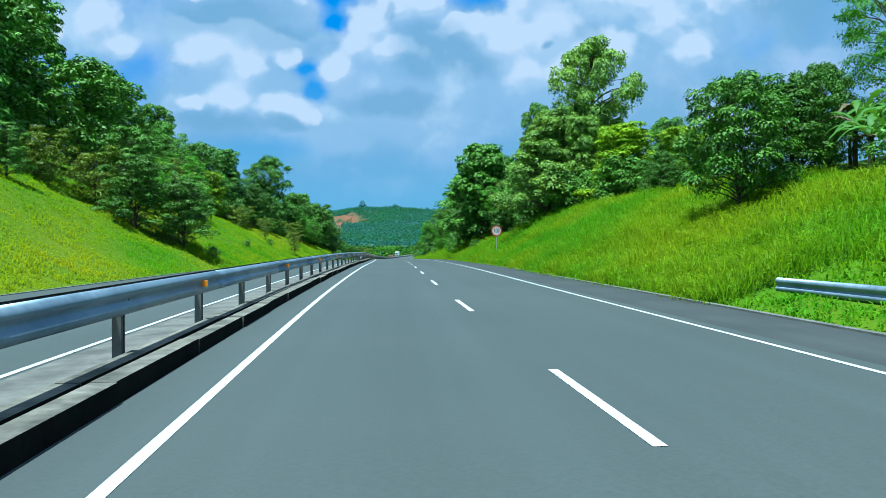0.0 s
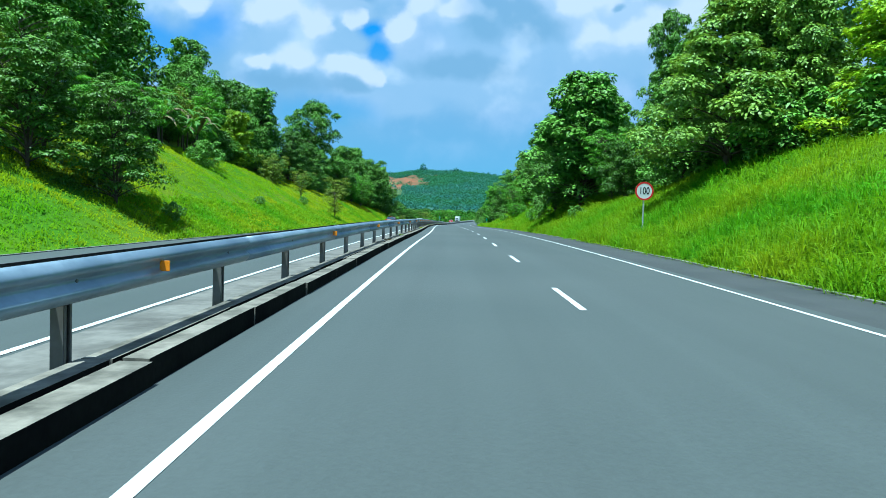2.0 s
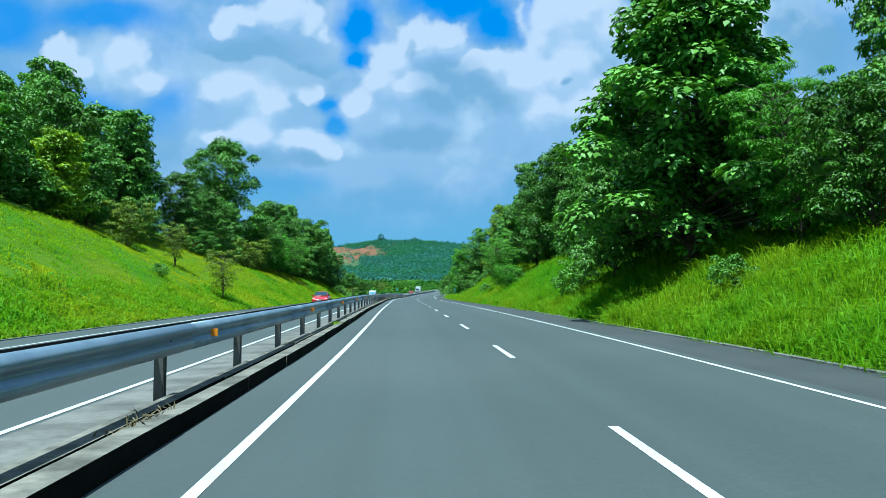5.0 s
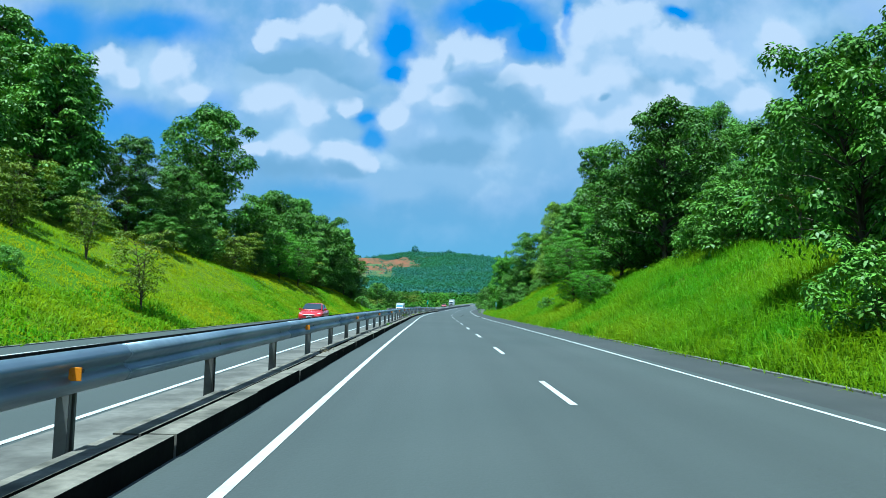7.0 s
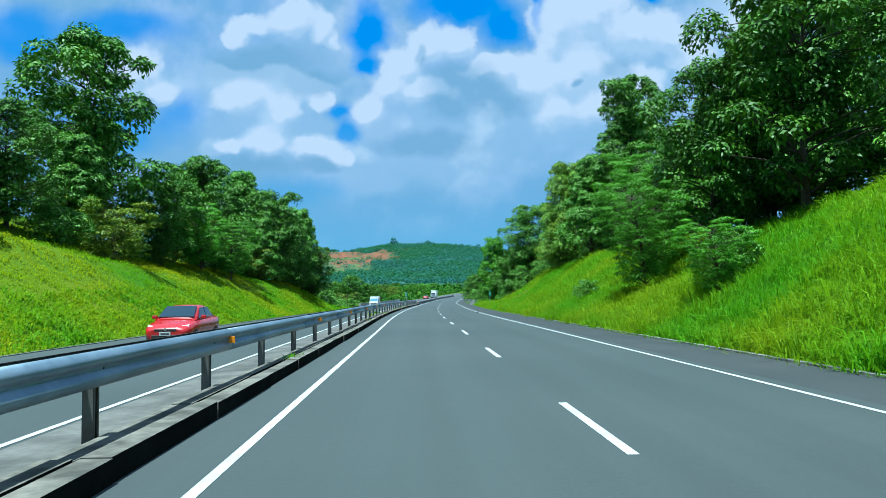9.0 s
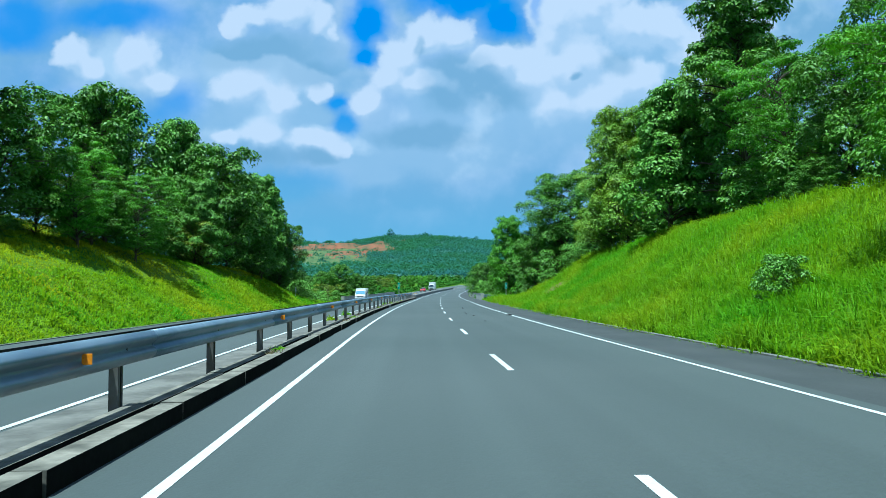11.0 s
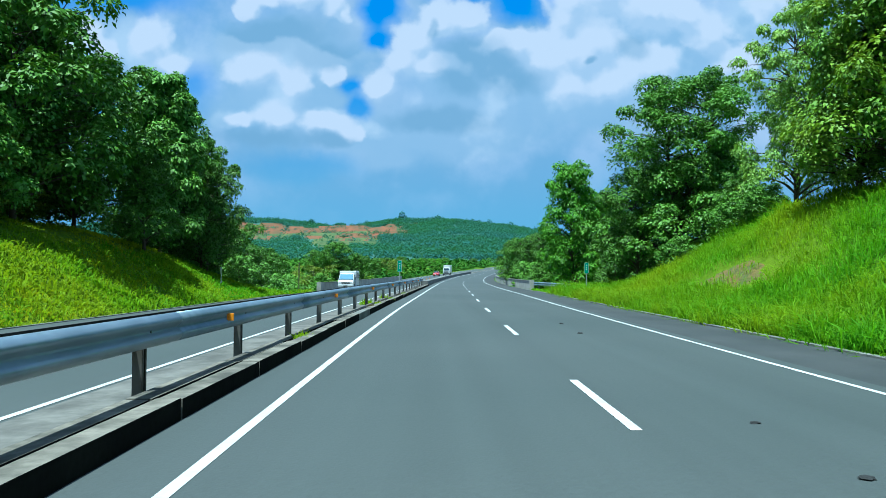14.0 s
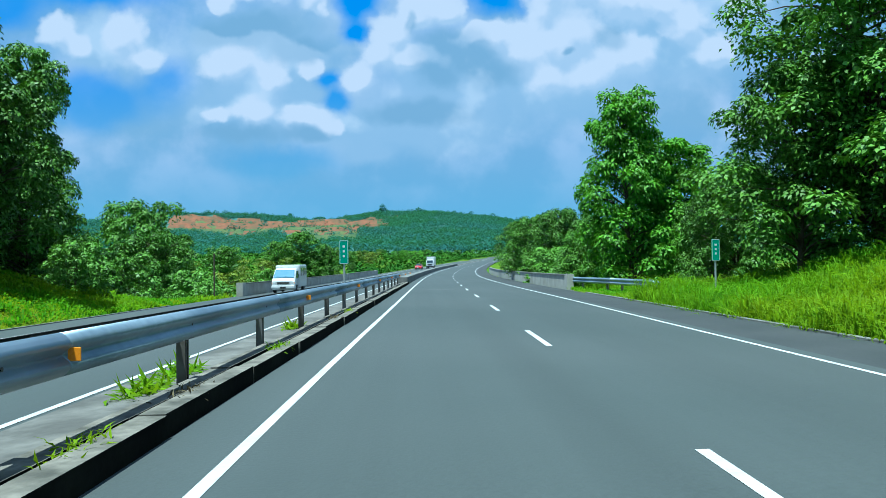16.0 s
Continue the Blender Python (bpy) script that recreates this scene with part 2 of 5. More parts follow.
M = {
    "ground": material("grass_ground", (0.052, 0.135, 0.003), 0.95, 0.40, 0.09, 5.0, 0.06, other=(0.115, 0.155, 0.004), spec=0.1),
    "blade": material("grass_blade", (0.100, 0.262, 0.003), 0.7, 0.18, 0.13, 0.9, other=(0.215, 0.305, 0.003), island=0.55, through_light=0.42, spec=0.12),
    "meadow": material("short_grass", (0.115, 0.275, 0.003), 0.75, 0.16, 0.10, 0.7, other=(0.290, 0.325, 0.004), island=0.4, through_light=0.5, spec=0.06),
    "weed": material("dry_weed", (0.102, 0.078, 0.030), 0.8, 0.3, 2, 9, island=0.5),
    "soil": material("bare_soil", (0.150, 0.088, 0.020), 0.95, 0.5, 1.6, 9, 0.06, other=(0.060, 0.085, 0.012)),
    "asphalt": material("asphalt", (0.052, 0.061, 0.061), 0.85, 0.24, 0.11, 26.0, 0.004, other=(0.042, 0.052, 0.052), streak=0.42),
    "shoulder": material("shoulder_asphalt", (0.030, 0.034, 0.036), 0.9, 0.22, 0.5, 25.0, 0.005, other=(0.041, 0.044, 0.046), streak=0.6),
    "paint": material("road_paint", (0.547, 0.562, 0.562), 0.6, 0.22, 1.5, 22.0, other=(0.418, 0.432, 0.432)),
    "apron": material("dusty_apron", (0.150, 0.142, 0.130), 0.95, 0.4, 1.4, 9.0, 0.006, other=(0.078, 0.074, 0.068), streak=0.5),
    "concrete": material("kerb_concrete", (0.186, 0.186, 0.174), 0.9, 0.3, 1.2, 18.0, 0.006, other=(0.093, 0.093, 0.087)),
    # near-black concrete that paints shade on the kerbs' road-facing sides
    "side_shade": material("shaded_concrete", (0.008, 0.008, 0.008), 0.98, 0.4, 1.0, 14.0, 0.006, other=(0.016, 0.016, 0.014), spec=0.02),
    # darkened, non-metal steel: shade of the far beam's inner face as colour
    "backsteel": material("shaded_steel", (0.070, 0.070, 0.073), 0.7, 0.2, 0.8, 14.0, other=(0.049, 0.049, 0.049)),
    "oldkerb": material("weathered_kerb", (0.190, 0.172, 0.145), 0.95, 0.5, 2.2, 11.0, 0.012, other=(0.062, 0.058, 0.048)),
    "parapet": material("parapet_concrete", (0.42, 0.41, 0.37), 0.9, 0.18, 0.9, 14.0, 0.004, other=(0.30, 0.285, 0.25)),
    "dirt": material("median_dirt", (0.062, 0.053, 0.037), 0.95, 0.3, 2, 15, 0.01),
    "steel": material("galvanised_steel", (0.25, 0.31, 0.38), 0.40, 0.22, 0.7, 9.0, 0.0, metal=0.45, other=(0.13, 0.18, 0.24)),
    "post": material("weathered_steel", (0.16, 0.165, 0.17), 0.6, 0.25, 2.0, 20.0, 0.0, metal=0.4, other=(0.10, 0.09, 0.08)),
    "amber": material("amber_reflector", (0.85, 0.28, 0.01), 0.3, 0.05, 5, 40),
    "bark": material("bark", (0.077, 0.059, 0.042), 0.95, 0.35, 1.2, 9.0, 0.02, objvar=0.3),
    "signwhite": material("sign_white", (0.615, 0.622, 0.630), 0.45, 0.04, 3, 40),
    "signred": material("sign_red", (0.496, 0.010, 0.012), 0.45, 0.06, 3, 40),
    "signblack": material("sign_black", (0.012, 0.013, 0.016), 0.5, 0.05, 3, 40),
    "signgreen": material("sign_green", (0.0, 0.27, 0.17), 0.45, 0.06, 3, 40),
    "pole": material("sign_pole", (0.48, 0.50, 0.51), 0.45, 0.08, 2, 30, metal=0.5),
    "rubber": material("tyre_rubber", (0.015, 0.015, 0.016), 0.85, 0.1, 4, 40),
    "rim": material("wheel_rim", (0.45, 0.46, 0.47), 0.35, 0.05, 4, 40, metal=0.8),
    "carred": material("red_car_paint", (0.434, 0.011, 0.014), 0.28, 0.03, 1, 30, coat=0.6),
    "carwhite": material("white_van_paint", (0.600, 0.615, 0.630), 0.32, 0.03, 1, 20, coat=0.4),
    "trim": material("dark_trim", (0.02, 0.02, 0.022), 0.6, 0.1, 3, 30),
    "glass": material("window_glass", (0.02, 0.035, 0.05), 0.06, 0.02, 1, 10, spec=0.9),
    # glass with the sky's reflection put into its base colour as blue
    "sky_glass": material("sky_blue_glass", (0.09, 0.20, 0.30), 0.12, 0.05, 1, 10, spec=0.8),
    "lampglass": material("headlamp_glass", (0.525, 0.540, 0.555), 0.15, 0.03, 3, 30),
    "plate": material("plate_white", (0.562, 0.578, 0.585), 0.5, 0.03, 3, 30),
    # forest green shifted to blue: the haze of distance is in the base colour
    "far_wood": material("hazy_far_forest", (0.048, 0.132, 0.132), 0.95, 0.25, 0.006, 0.05, island=0.22, other=(0.044, 0.130, 0.076), spec=0.0, through_light=0.35),
    "scrub": material("valley_scrub", (0.036, 0.110, 0.014), 0.95, 0.4, 0.05, 0.8, island=0.7, other=(0.066, 0.140, 0.015), spec=0.05),
    # red earth muted, some of the distance's haze in its colour
    "redsoil": material("red_earth", (0.190, 0.082, 0.048), 0.95, 0.4, 0.05, 0.2, other=(0.105, 0.078, 0.045), spec=0.05),
    "terrace": material("terrace_grass", (0.100, 0.125, 0.050), 0.95, 0.4, 0.04, 0.2, other=(0.055, 0.095, 0.045), spec=0.05),
    # hill ground under the trees, coloured with the same blue haze
    "hillside": material("hazy_hill_ground", (0.036, 0.110, 0.098), 0.95, 0.3, 0.01, 0.2, other=(0.038, 0.112, 0.070)),
}
LEAF = {
    "deep": material("leaf_deep", (0.102, 0.212, 0.020), 0.5, 0.2, 0.35, 3.0, objvar=0.35, island=0.7, other=(0.064, 0.160, 0.012), through_light=0.09, spec=0.25),
    "mid": material("leaf_mid", (0.130, 0.275, 0.034), 0.5, 0.2, 0.35, 3.0, objvar=0.3, island=0.7, other=(0.104, 0.222, 0.020), through_light=0.09, spec=0.25),
    "pale": material("leaf_pale", (0.200, 0.340, 0.072), 0.46, 0.2, 0.35, 3.0, objvar=0.25, island=0.7, other=(0.230, 0.360, 0.045), through_light=0.18, spec=0.25),
    "yellowish": material("leaf_yellowish", (0.130, 0.260, 0.030), 0.48, 0.2, 0.35, 3.0, objvar=0.25, island=0.7, other=(0.190, 0.290, 0.020), through_light=0.18, spec=0.25),
    "fresh": material("leaf_fresh", (0.120, 0.300, 0.012), 0.52, 0.2, 0.35, 3.0, objvar=0.25, island=0.7, other=(0.090, 0.230, 0.012), through_light=0.18, spec=0.25),
    "lime": material("leaf_lime", (0.290, 0.430, 0.008), 0.52, 0.2, 0.35, 3.0, objvar=0.25, island=0.7, other=(0.170, 0.300, 0.006), through_light=0.18, spec=0.25),
    "olive": material("leaf_olive", (0.170, 0.225, 0.012), 0.52, 0.2, 0.35, 3.0, objvar=0.25, island=0.7, other=(0.110, 0.185, 0.010), through_light=0.09, spec=0.25),
    "banana": material("leaf_banana", (0.075, 0.190, 0.030), 0.5, 0.15, 0.8, 6.0, objvar=0.2, island=0.5, other=(0.105, 0.210, 0.035), through_light=0.3, spec=0.2),
    "dry": material("leaf_dry", (0.118, 0.087, 0.037), 0.7, 0.2, 0.8, 6.0, island=0.4),
}


# ---- helpers for building ----
def mesh_of(name, verts, faces, mats, smooth=False):
    me = bpy.data.meshes.new(name)
    me.from_pydata(verts, [], faces)
    for m in mats if isinstance(mats, (list, tuple)) else [mats]:
        me.materials.append(m)
    if smooth:
        me.polygons.foreach_set("use_smooth", [True] * len(me.polygons))
    me.update()
    return me


def fast_mesh(name, co, corners, m):
    """A mesh from arrays: corners is (faces, n) of vertex numbers."""
    me = bpy.data.meshes.new(name)
    nf, nc = corners.shape
    me.vertices.add(len(co)), me.loops.add(nf * nc), me.polygons.add(nf)
    me.vertices.foreach_set("co", np.ascontiguousarray(co, np.float32).ravel())
    me.loops.foreach_set("vertex_index", np.ascontiguousarray(corners, np.int32).ravel())
    me.polygons.foreach_set("loop_start", np.arange(0, nf * nc, nc, dtype=np.int32))
    me.materials.append(m)
    me.update(calc_edges=True)
    return me


def thing(name, m=None, label="", category="", group="", kind=""):
    ob = new(name)
    if m is not None:
        ob.matrix_basis = m
    return tagged(ob, label, category, group, kind)


def part(name, data, m=None, parent=None, label="", at=None):
    """Links a bmesh or a mesh as one object under a thing or a part."""
    if isinstance(data, bmesh.types.BMesh):
        me = bpy.data.meshes.new(name)
        data.to_mesh(me)
        data.free()
    else:
        me = data
    if m is not None and not me.materials:
        me.materials.append(m)
    ob = new(name, me)
    if parent is not None:
        ob.parent = parent
    if at is not None:
        ob.matrix_basis = at
    if label:
        ob["label"] = label
    return ob


def box(sx, sy, sz, bevel=0.0, m=Matrix(), bm=None):
    bm = bm or bmesh.new()
    made = bmesh.ops.create_cube(bm, size=1, matrix=m @ Matrix.Diagonal((sx, sy, sz, 1)))
    if bevel:
        edges = list({e for v in made["verts"] for e in v.link_edges})
        bmesh.ops.bevel(bm, geom=edges, offset=bevel, segments=2, affect="EDGES", profile=0.5)
    return bm


def rod(r, h, m=Matrix(), n=14, r2=None, bm=None):
    """A round bar along z, its foot at the origin of m."""
    bm = bm or bmesh.new()
    bmesh.ops.create_cone(bm, cap_ends=True, segments=n, radius1=r, radius2=r if r2 is None else r2, depth=h, matrix=m @ Matrix.Translation((0, 0, h / 2)))
    return bm


# ---- the lie of the land ----
def smooth_table(xs, ys):
    xs, ys = np.array(xs, float), np.array(ys, float)
    sl = np.gradient(ys, xs)

    def f(q):
        q = np.clip(np.asarray(q, float), xs[0], xs[-1])
        k = np.clip(np.searchsorted(xs, q) - 1, 0, len(xs) - 2)
        h = xs[k + 1] - xs[k]
        t = (q - xs[k]) / h
        return (ys[k] * (1 + 2 * t) * (1 - t) ** 2 + sl[k] * h * t * (1 - t) ** 2 + ys[k + 1] * t * t * (3 - 2 * t) + sl[k + 1] * h * t * t * (t - 1))
    return f


YS = [-60, -10, 20, 50, 80, 110, 140, 170, 200, 230, 260, 300, 350, 430, 530, 700, 900]
lat = smooth_table(YS, [0.5, 0.18, -0.14, -0.01, 0.21, 0.0, -0.16, -0.29, 0.17, 1.15, 2.17, 4.0, 8.2, 18.5, 34.5, 68, 115])
rz = smooth_table(YS, [-0.8, -0.15, 0.23, 0.5, 0.56, 0.5, 0.31, 0.09, -0.14, -0.38, -0.63, -0.82, -0.65, 0.0, 1.3, 4.0, 7.5])
LINE_L, LINE_R, LANE = -1.67, 5.63, 1.99
EDGE_R, EDGE_L = 7.85, -13.7
FALL = 0.034  # crossfall of the far carriageway

crest_rx = smooth_table([-60, 10, 35, 60, 100, 118, 132, 175, 205, 225, 240, 300, 900], [17, 17, 17, 15.3, 14.5, 16.3, 18.2, 18.3, 18.5, 18, 18, 18, 18])
foot_rx = smooth_table([-60, 80, 95, 110, 138, 160, 185, 205, 225, 240, 255, 270, 900], [8.1, 8.1, 8.1, 8.2, 8.7, 8.9, 10.0, 11.0, 10.8, 9.0, 8.1, 8.1, 8.1])
crest_rh = smooth_table([-60, 10, 22, 28, 37, 47, 60, 95, 120, 133, 145, 160, 175, 190, 200, 212, 222, 230, 242, 270, 330, 420, 900], [3.0, 2.9, 3.3, 3.8, 4.6, 4.7, 4.25, 3.2, 4.5, 5.5, 5.2, 5.0, 5.2, 5.5, 5.1, 4.6, 3.3, 1.2, -1.6, -2.5, -1.5, -0.3, 0])
crest_lx = smooth_table([-60, 40, 100, 140, 156, 196, 223, 240, 300, 900], [-29, -29, -29, -27.5, -21.8, -21.5, -19, -20, -22, -22])
crest_lh = smooth_table([-60, 40, 100, 135, 156, 196, 223, 238, 250, 300, 420, 900], [7.4, 7.7, 7.7, 6.6, 4.2, 4.1, 2.9, 0.6, -2.6, -3.0, -1.2, 0])
back_r = smooth_table([-60, 200, 232, 245, 330, 900], [0.10, 0.10, 0.05, 0.0, 0.0, 0.0])
back_l = smooth_table([-60, 60, 180, 225, 245, 330, 900], [0.42, 0.42, 0.34, 0.15, 0.0, 0.0, 0.0])


def rounded(t):
    """A bank's rise: straight, eased at foot and shoulder."""
    t = np.clip(t, 0, 1)
    return 0.82 * t + 0.18 * t * t * (3 - 2 * t) * 1.0


def lumps(x, y):
    return (np.sin(x * 0.9 + y * 0.37) * np.sin(y * 0.61 - x * 0.21) * 0.16 + np.sin(x * 0.23 + 1.3) * np.sin(y * 0.17 + 0.5) * 0.30
            + np.sin(x * 2.1 + 0.4 + y * 1.3) * np.sin(y * 1.9 - x) * 0.05)


def land(x, y):
    """Height of the ground; under the pavements it lies a little below them."""
    x, y = np.asarray(x, float), np.asarray(y, float)
    r, base = x - lat(y), rz(y)
    right = np.clip((r - foot_rx(y)) / (crest_rx(y) - foot_rx(y)), 0, 4)
    zr = 0.06 * np.clip(r - EDGE_R - 0.25, 0, 3) * (right < 1) * np.clip(foot_rx(y) - 8.1, 0, 1) + crest_rh(y) * rounded(right) + back_r(y) * np.clip(r - crest_rx(y), 0, 40)
    foot = -FALL * (-3.4 - EDGE_L)
    left = np.clip((EDGE_L - 0.25 - r) / (EDGE_L - 0.25 - crest_lx(y)), 0, 4)
    zl = foot + (crest_lh(y) - foot) * rounded(left) + back_l(y) * np.clip(crest_lx(y) - r, 0, 55)
    amp = np.clip(np.maximum(r - EDGE_R - 1, EDGE_L - 1 - r) / 4, 0, 1)
    z = np.where(r > EDGE_R + 0.25, zr, np.where(r < EDGE_L - 0.25, zl, -0.3 - FALL * np.clip(-3.4 - r, 0, 20)))
    near = np.clip((1500 - np.hypot(x, y)) / 600, 0, 1)
    return base + (z + amp * lumps(x, y)) * near


def pave(r, y):
    """Height of the pavement at r across."""
    return rz(y) - FALL * np.clip(-3.4 - np.asarray(r, float), 0, 20)


def ribbon(name, r0, r1, y0, y1, dz, m, step=4.0, cols=1, thick=0.0):
    """A strip along the road between two offsets; with thickness it is a slab."""
    n = max(1, int(math.ceil((y1 - y0) / step)))
    ys = np.linspace(y0, y1, n + 1)
    rs = np.linspace(r0, r1, cols + 1)
    vs = [(float(r + lat(y)), float(y), float(pave(r, y) + dz)) for y in ys for r in rs]
    w = cols + 1
    fs = [(j * w + i, j * w + i + 1, (j + 1) * w + i + 1, (j + 1) * w + i) for j in range(n) for i in range(cols)]
    if thick:
        k = len(vs)
        vs += [(x, y, z - thick) for x, y, z in vs]
        fs += [tuple(k + q for q in reversed(f)) for f in fs]
        for j in range(n):
            fs += [(j * w, (j + 1) * w, k + (j + 1) * w, k + j * w), (j * w + cols, k + j * w + cols, k + (j + 1) * w + cols, (j + 1) * w + cols)]
        fs += [tuple([*range(cols, -1, -1), *range(k, k + w)]), tuple([*range(n * w, n * w + w), *range(k + n * w + w - 1, k + n * w - 1, -1)])]
    return mesh_of(name, vs, fs, m)


# the ground: one sheet to the horizon
gx = np.unique(np.concatenate([np.arange(-60, 60.1, 1.2), np.array([-3500, -2200, -1400, -900, -600, -400, -260, -180, -130, -95, -75, 75, 95, 130, 180, 260, 400, 600, 900, 1400, 2200, 3500])]))
gy = np.unique(np.concatenate([np.arange(-40, 340, 2.0), np.array([-2500, -1200, -500, -250, -130, -80, -60, 350, 365, 385, 410, 440, 480, 530, 600, 700, 850, 1050, 1300, 1700, 2300, 3000, 4200])]))
XX, YY = np.meshgrid(gx, gy)
co = np.stack([XX, YY, land(XX, YY)], -1).reshape(-1, 3)
idx = np.arange(len(co)).reshape(len(gy), len(gx))
me = fast_mesh("ground", co, np.stack([idx[:-1, :-1], idx[:-1, 1:], idx[1:, 1:], idx[1:, :-1]], -1).reshape(-1, 4), M["ground"])
me.polygons.foreach_set("use_smooth", [True] * len(me.polygons))
tagged(new("ground", me), "grassy ground rising in banks beside the highway", "ground", "", "structure")

road = tagged(new("road", ribbon("road", LINE_L - 0.75, LINE_R + 0.35, -55, 850, 0.0, M["asphalt"], 3.0, 8, 0.25)), "smooth grey asphalt carriageway with two lanes", "road", "", "structure")
tagged(new("shoulder", ribbon("shoulder", LINE_R + 0.35, EDGE_R, -55, 850, -0.004, M["shoulder"], 3.0, 3, 0.25)), "darker asphalt shoulder beside the grass", "shoulder", "", "structure")
tagged(new("opposite_road", ribbon("opposite_road", EDGE_L, -3.24, -55, 850, 0.0, M["asphalt"], 3.0, 8, 0.25)), "grey asphalt carriageway for oncoming traffic", "road", "", "structure")
kerb = tagged(new("edge_kerb", ribbon("edge_kerb", EDGE_R, EDGE_R + 0.16, -55, 238, 0.035, M["concrete"], 3.0, 1, 0.3)), "low pale concrete edging between shoulder and grass", "kerb", "", "structure")
tagged(new("opposite_edge_kerb", ribbon("opposite_edge_kerb", EDGE_L - 0.16, EDGE_L, -55, 238, 0.035, M["concrete"], 3.0, 1, 0.3)), "low pale concrete edging below the grassy bank", "kerb", "", "structure")

# painted lines
for name, r, w, lab in (("edge_line", LINE_L, 0.112, "solid white line along the median side"), ("edge_line", LINE_R, 0.10, "solid white line along the shoulder"),
                        ("edge_line", -4.30, 0.11, "solid white line of the opposite carriageway"), ("edge_line", -11.55, 0.15, "solid white line by the far bank")):
    tagged(new(name, ribbon(name, r - w / 2, r + w / 2, -55, 640, 0.005, M["paint"], 3.0)), lab, "road marking", "", "structure")
for k in range(-5, 40):
    y0 = 14.45 + 10.477 * k
    tagged(new("lane_dash", ribbon("lane_dash", LANE - 0.058, LANE + 0.058, y0, y0 + 3.18, 0.005, M["paint"], 1.6)), "short white dash between the two lanes", "road marking", "dashes between the lanes")
    tagged(new("lane_dash", ribbon("lane_dash", -7.98, -7.83, y0 + 4, y0 + 7.18, 0.005, M["paint"], 1.6)), "short white dash of the opposite carriageway", "road marking", "dashes of the opposite lanes")
tagged(new("joint_line", ribbon("joint_line", LINE_L - 0.2, 1.2, 247.2, 247.42, 0.006, M["concrete"], 1.0)), "thin pale joint across the road at the bridge", "road joint", "", "structure")

# ---- the median: two kerbs, a dirty gap and posts ----
MED_END = 262
tagged(new("median_bed", ribbon("median_bed", -3.24, LINE_L - 0.75, -55, 640, -0.02, M["dirt"], 4.0, 1, 0.2)), "dusty soil between the median kerbs", "median", "", "structure")


def kerb_run(r0, r1, h, label, worn_shaded=False):
    row = tagged(new("median_kerb"), label, "kerb", "", "structure")
    rnd = random.Random(int(abs(r0) * 100))
    n = 100
    for k in range(n):
        y0 = -40 + k * 3.05
        me = ribbon("kerb_stone", r0 + rnd.uniform(-0.012, 0.012), r1 + rnd.uniform(-0.02, 0.02), y0, y0 + 3.03, h + rnd.uniform(-0.012, 0.012), M["concrete"], 3.1, 1, 0.3)
        if k == 78 and r1 > -2.6:
            me.materials.clear()
            me.materials.append(M["concrete"])
        elif worn_shaded:
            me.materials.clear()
            me.materials.append(M["oldkerb"]), me.materials.append(M["side_shade"])
            # sides turned to +x get their shade as a near-black colour
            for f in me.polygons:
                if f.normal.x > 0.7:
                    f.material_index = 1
        part("kerb_stone", me, None, row)
    return row


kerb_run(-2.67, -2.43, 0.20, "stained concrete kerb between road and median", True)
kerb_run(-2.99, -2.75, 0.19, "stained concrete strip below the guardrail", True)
tagged(new("median_apron", ribbon("median_apron", -4.16, -3.25, -55, 640, 0.006, M["apron"], 4.0, 2)), "pale dusty concrete apron beside the opposite carriageway", "apron", "", "structure")


def beam_profile():
    """The W of a guardrail beam: (depth, height) from its top edge down, outwards positive."""
    half = [(0.0, 0.170), (0.022, 0.168), (0.048, 0.149), (0.074, 0.121), (0.087, 0.093), (0.085, 0.071), (0.062, 0.045), (0.032, 0.019), (0.022, 0.0)]
    pts = half + [(d, -h) for d, h in reversed(half[:-1])]
    return pts


def beam(r, side, z, y0, y1, rs=None, zs=None, coat="steel"):
    """One length of W beam as a bent sheet with thickness; r may drift from y0 to y1."""
    prof = beam_profile()
    outer = [(d, h) for d, h in prof]
    inner = [(d - 0.012, h) for d, h in reversed(prof)]
    ring = outer + inner
    n = len(ring)
    vs, fs = [], []
    seg = 2
    for j in range(seg + 1):
        y = y0 + (y1 - y0) * j / seg
        rr = r if rs is None else rs[0] + (rs[1] - rs[0]) * j / seg
        zz = z if zs is None else zs[0] + (zs[1] - zs[0]) * j / seg
        for d, h in ring:
            vs.append((float(rr + lat(y)) + side * d, y, float(rz(y)) + zz + h))
    for j in range(seg):
        for i in range(n):
            q = (j * n + i, j * n + (i + 1) % n, (j + 1) * n + (i + 1) % n, (j + 1) * n + i)
            fs.append(q if side < 0 else tuple(reversed(q)))
    fs += [tuple(range(n)), tuple(reversed(range(seg * n, seg * n + n)))]
    me = mesh_of("beam", vs, fs, M[coat], True)
    return me


def post_mesh(h):
    """A C-shaped steel post with its two lips."""
    bm = bmesh.new()
    for sx, sy, ox, oy in ((0.012, 0.11, -0.05, 0), (0.10, 0.012, 0, -0.055), (0.10, 0.012, 0, 0.055), (0.012, 0.03, 0.05, -0.04), (0.012, 0.03, 0.05, 0.04)):
        box(sx, sy, h, 0, Matrix.Translation((ox, oy, h / 2)), bm)
    me = bpy.data.meshes.new("post")
    bm.to_mesh(me)
    bm.free()
    me.materials.append(M["post"])
    return me


RAIL_R, RAIL_Z = -2.98, 0.825
guard = thing("median_guardrail", None, "long double galvanised steel guardrail along the concrete median", "guardrail")
pm = post_mesh(0.74)
SPAN = 3.735
NB = int((MED_END + 40) / (2 * SPAN))
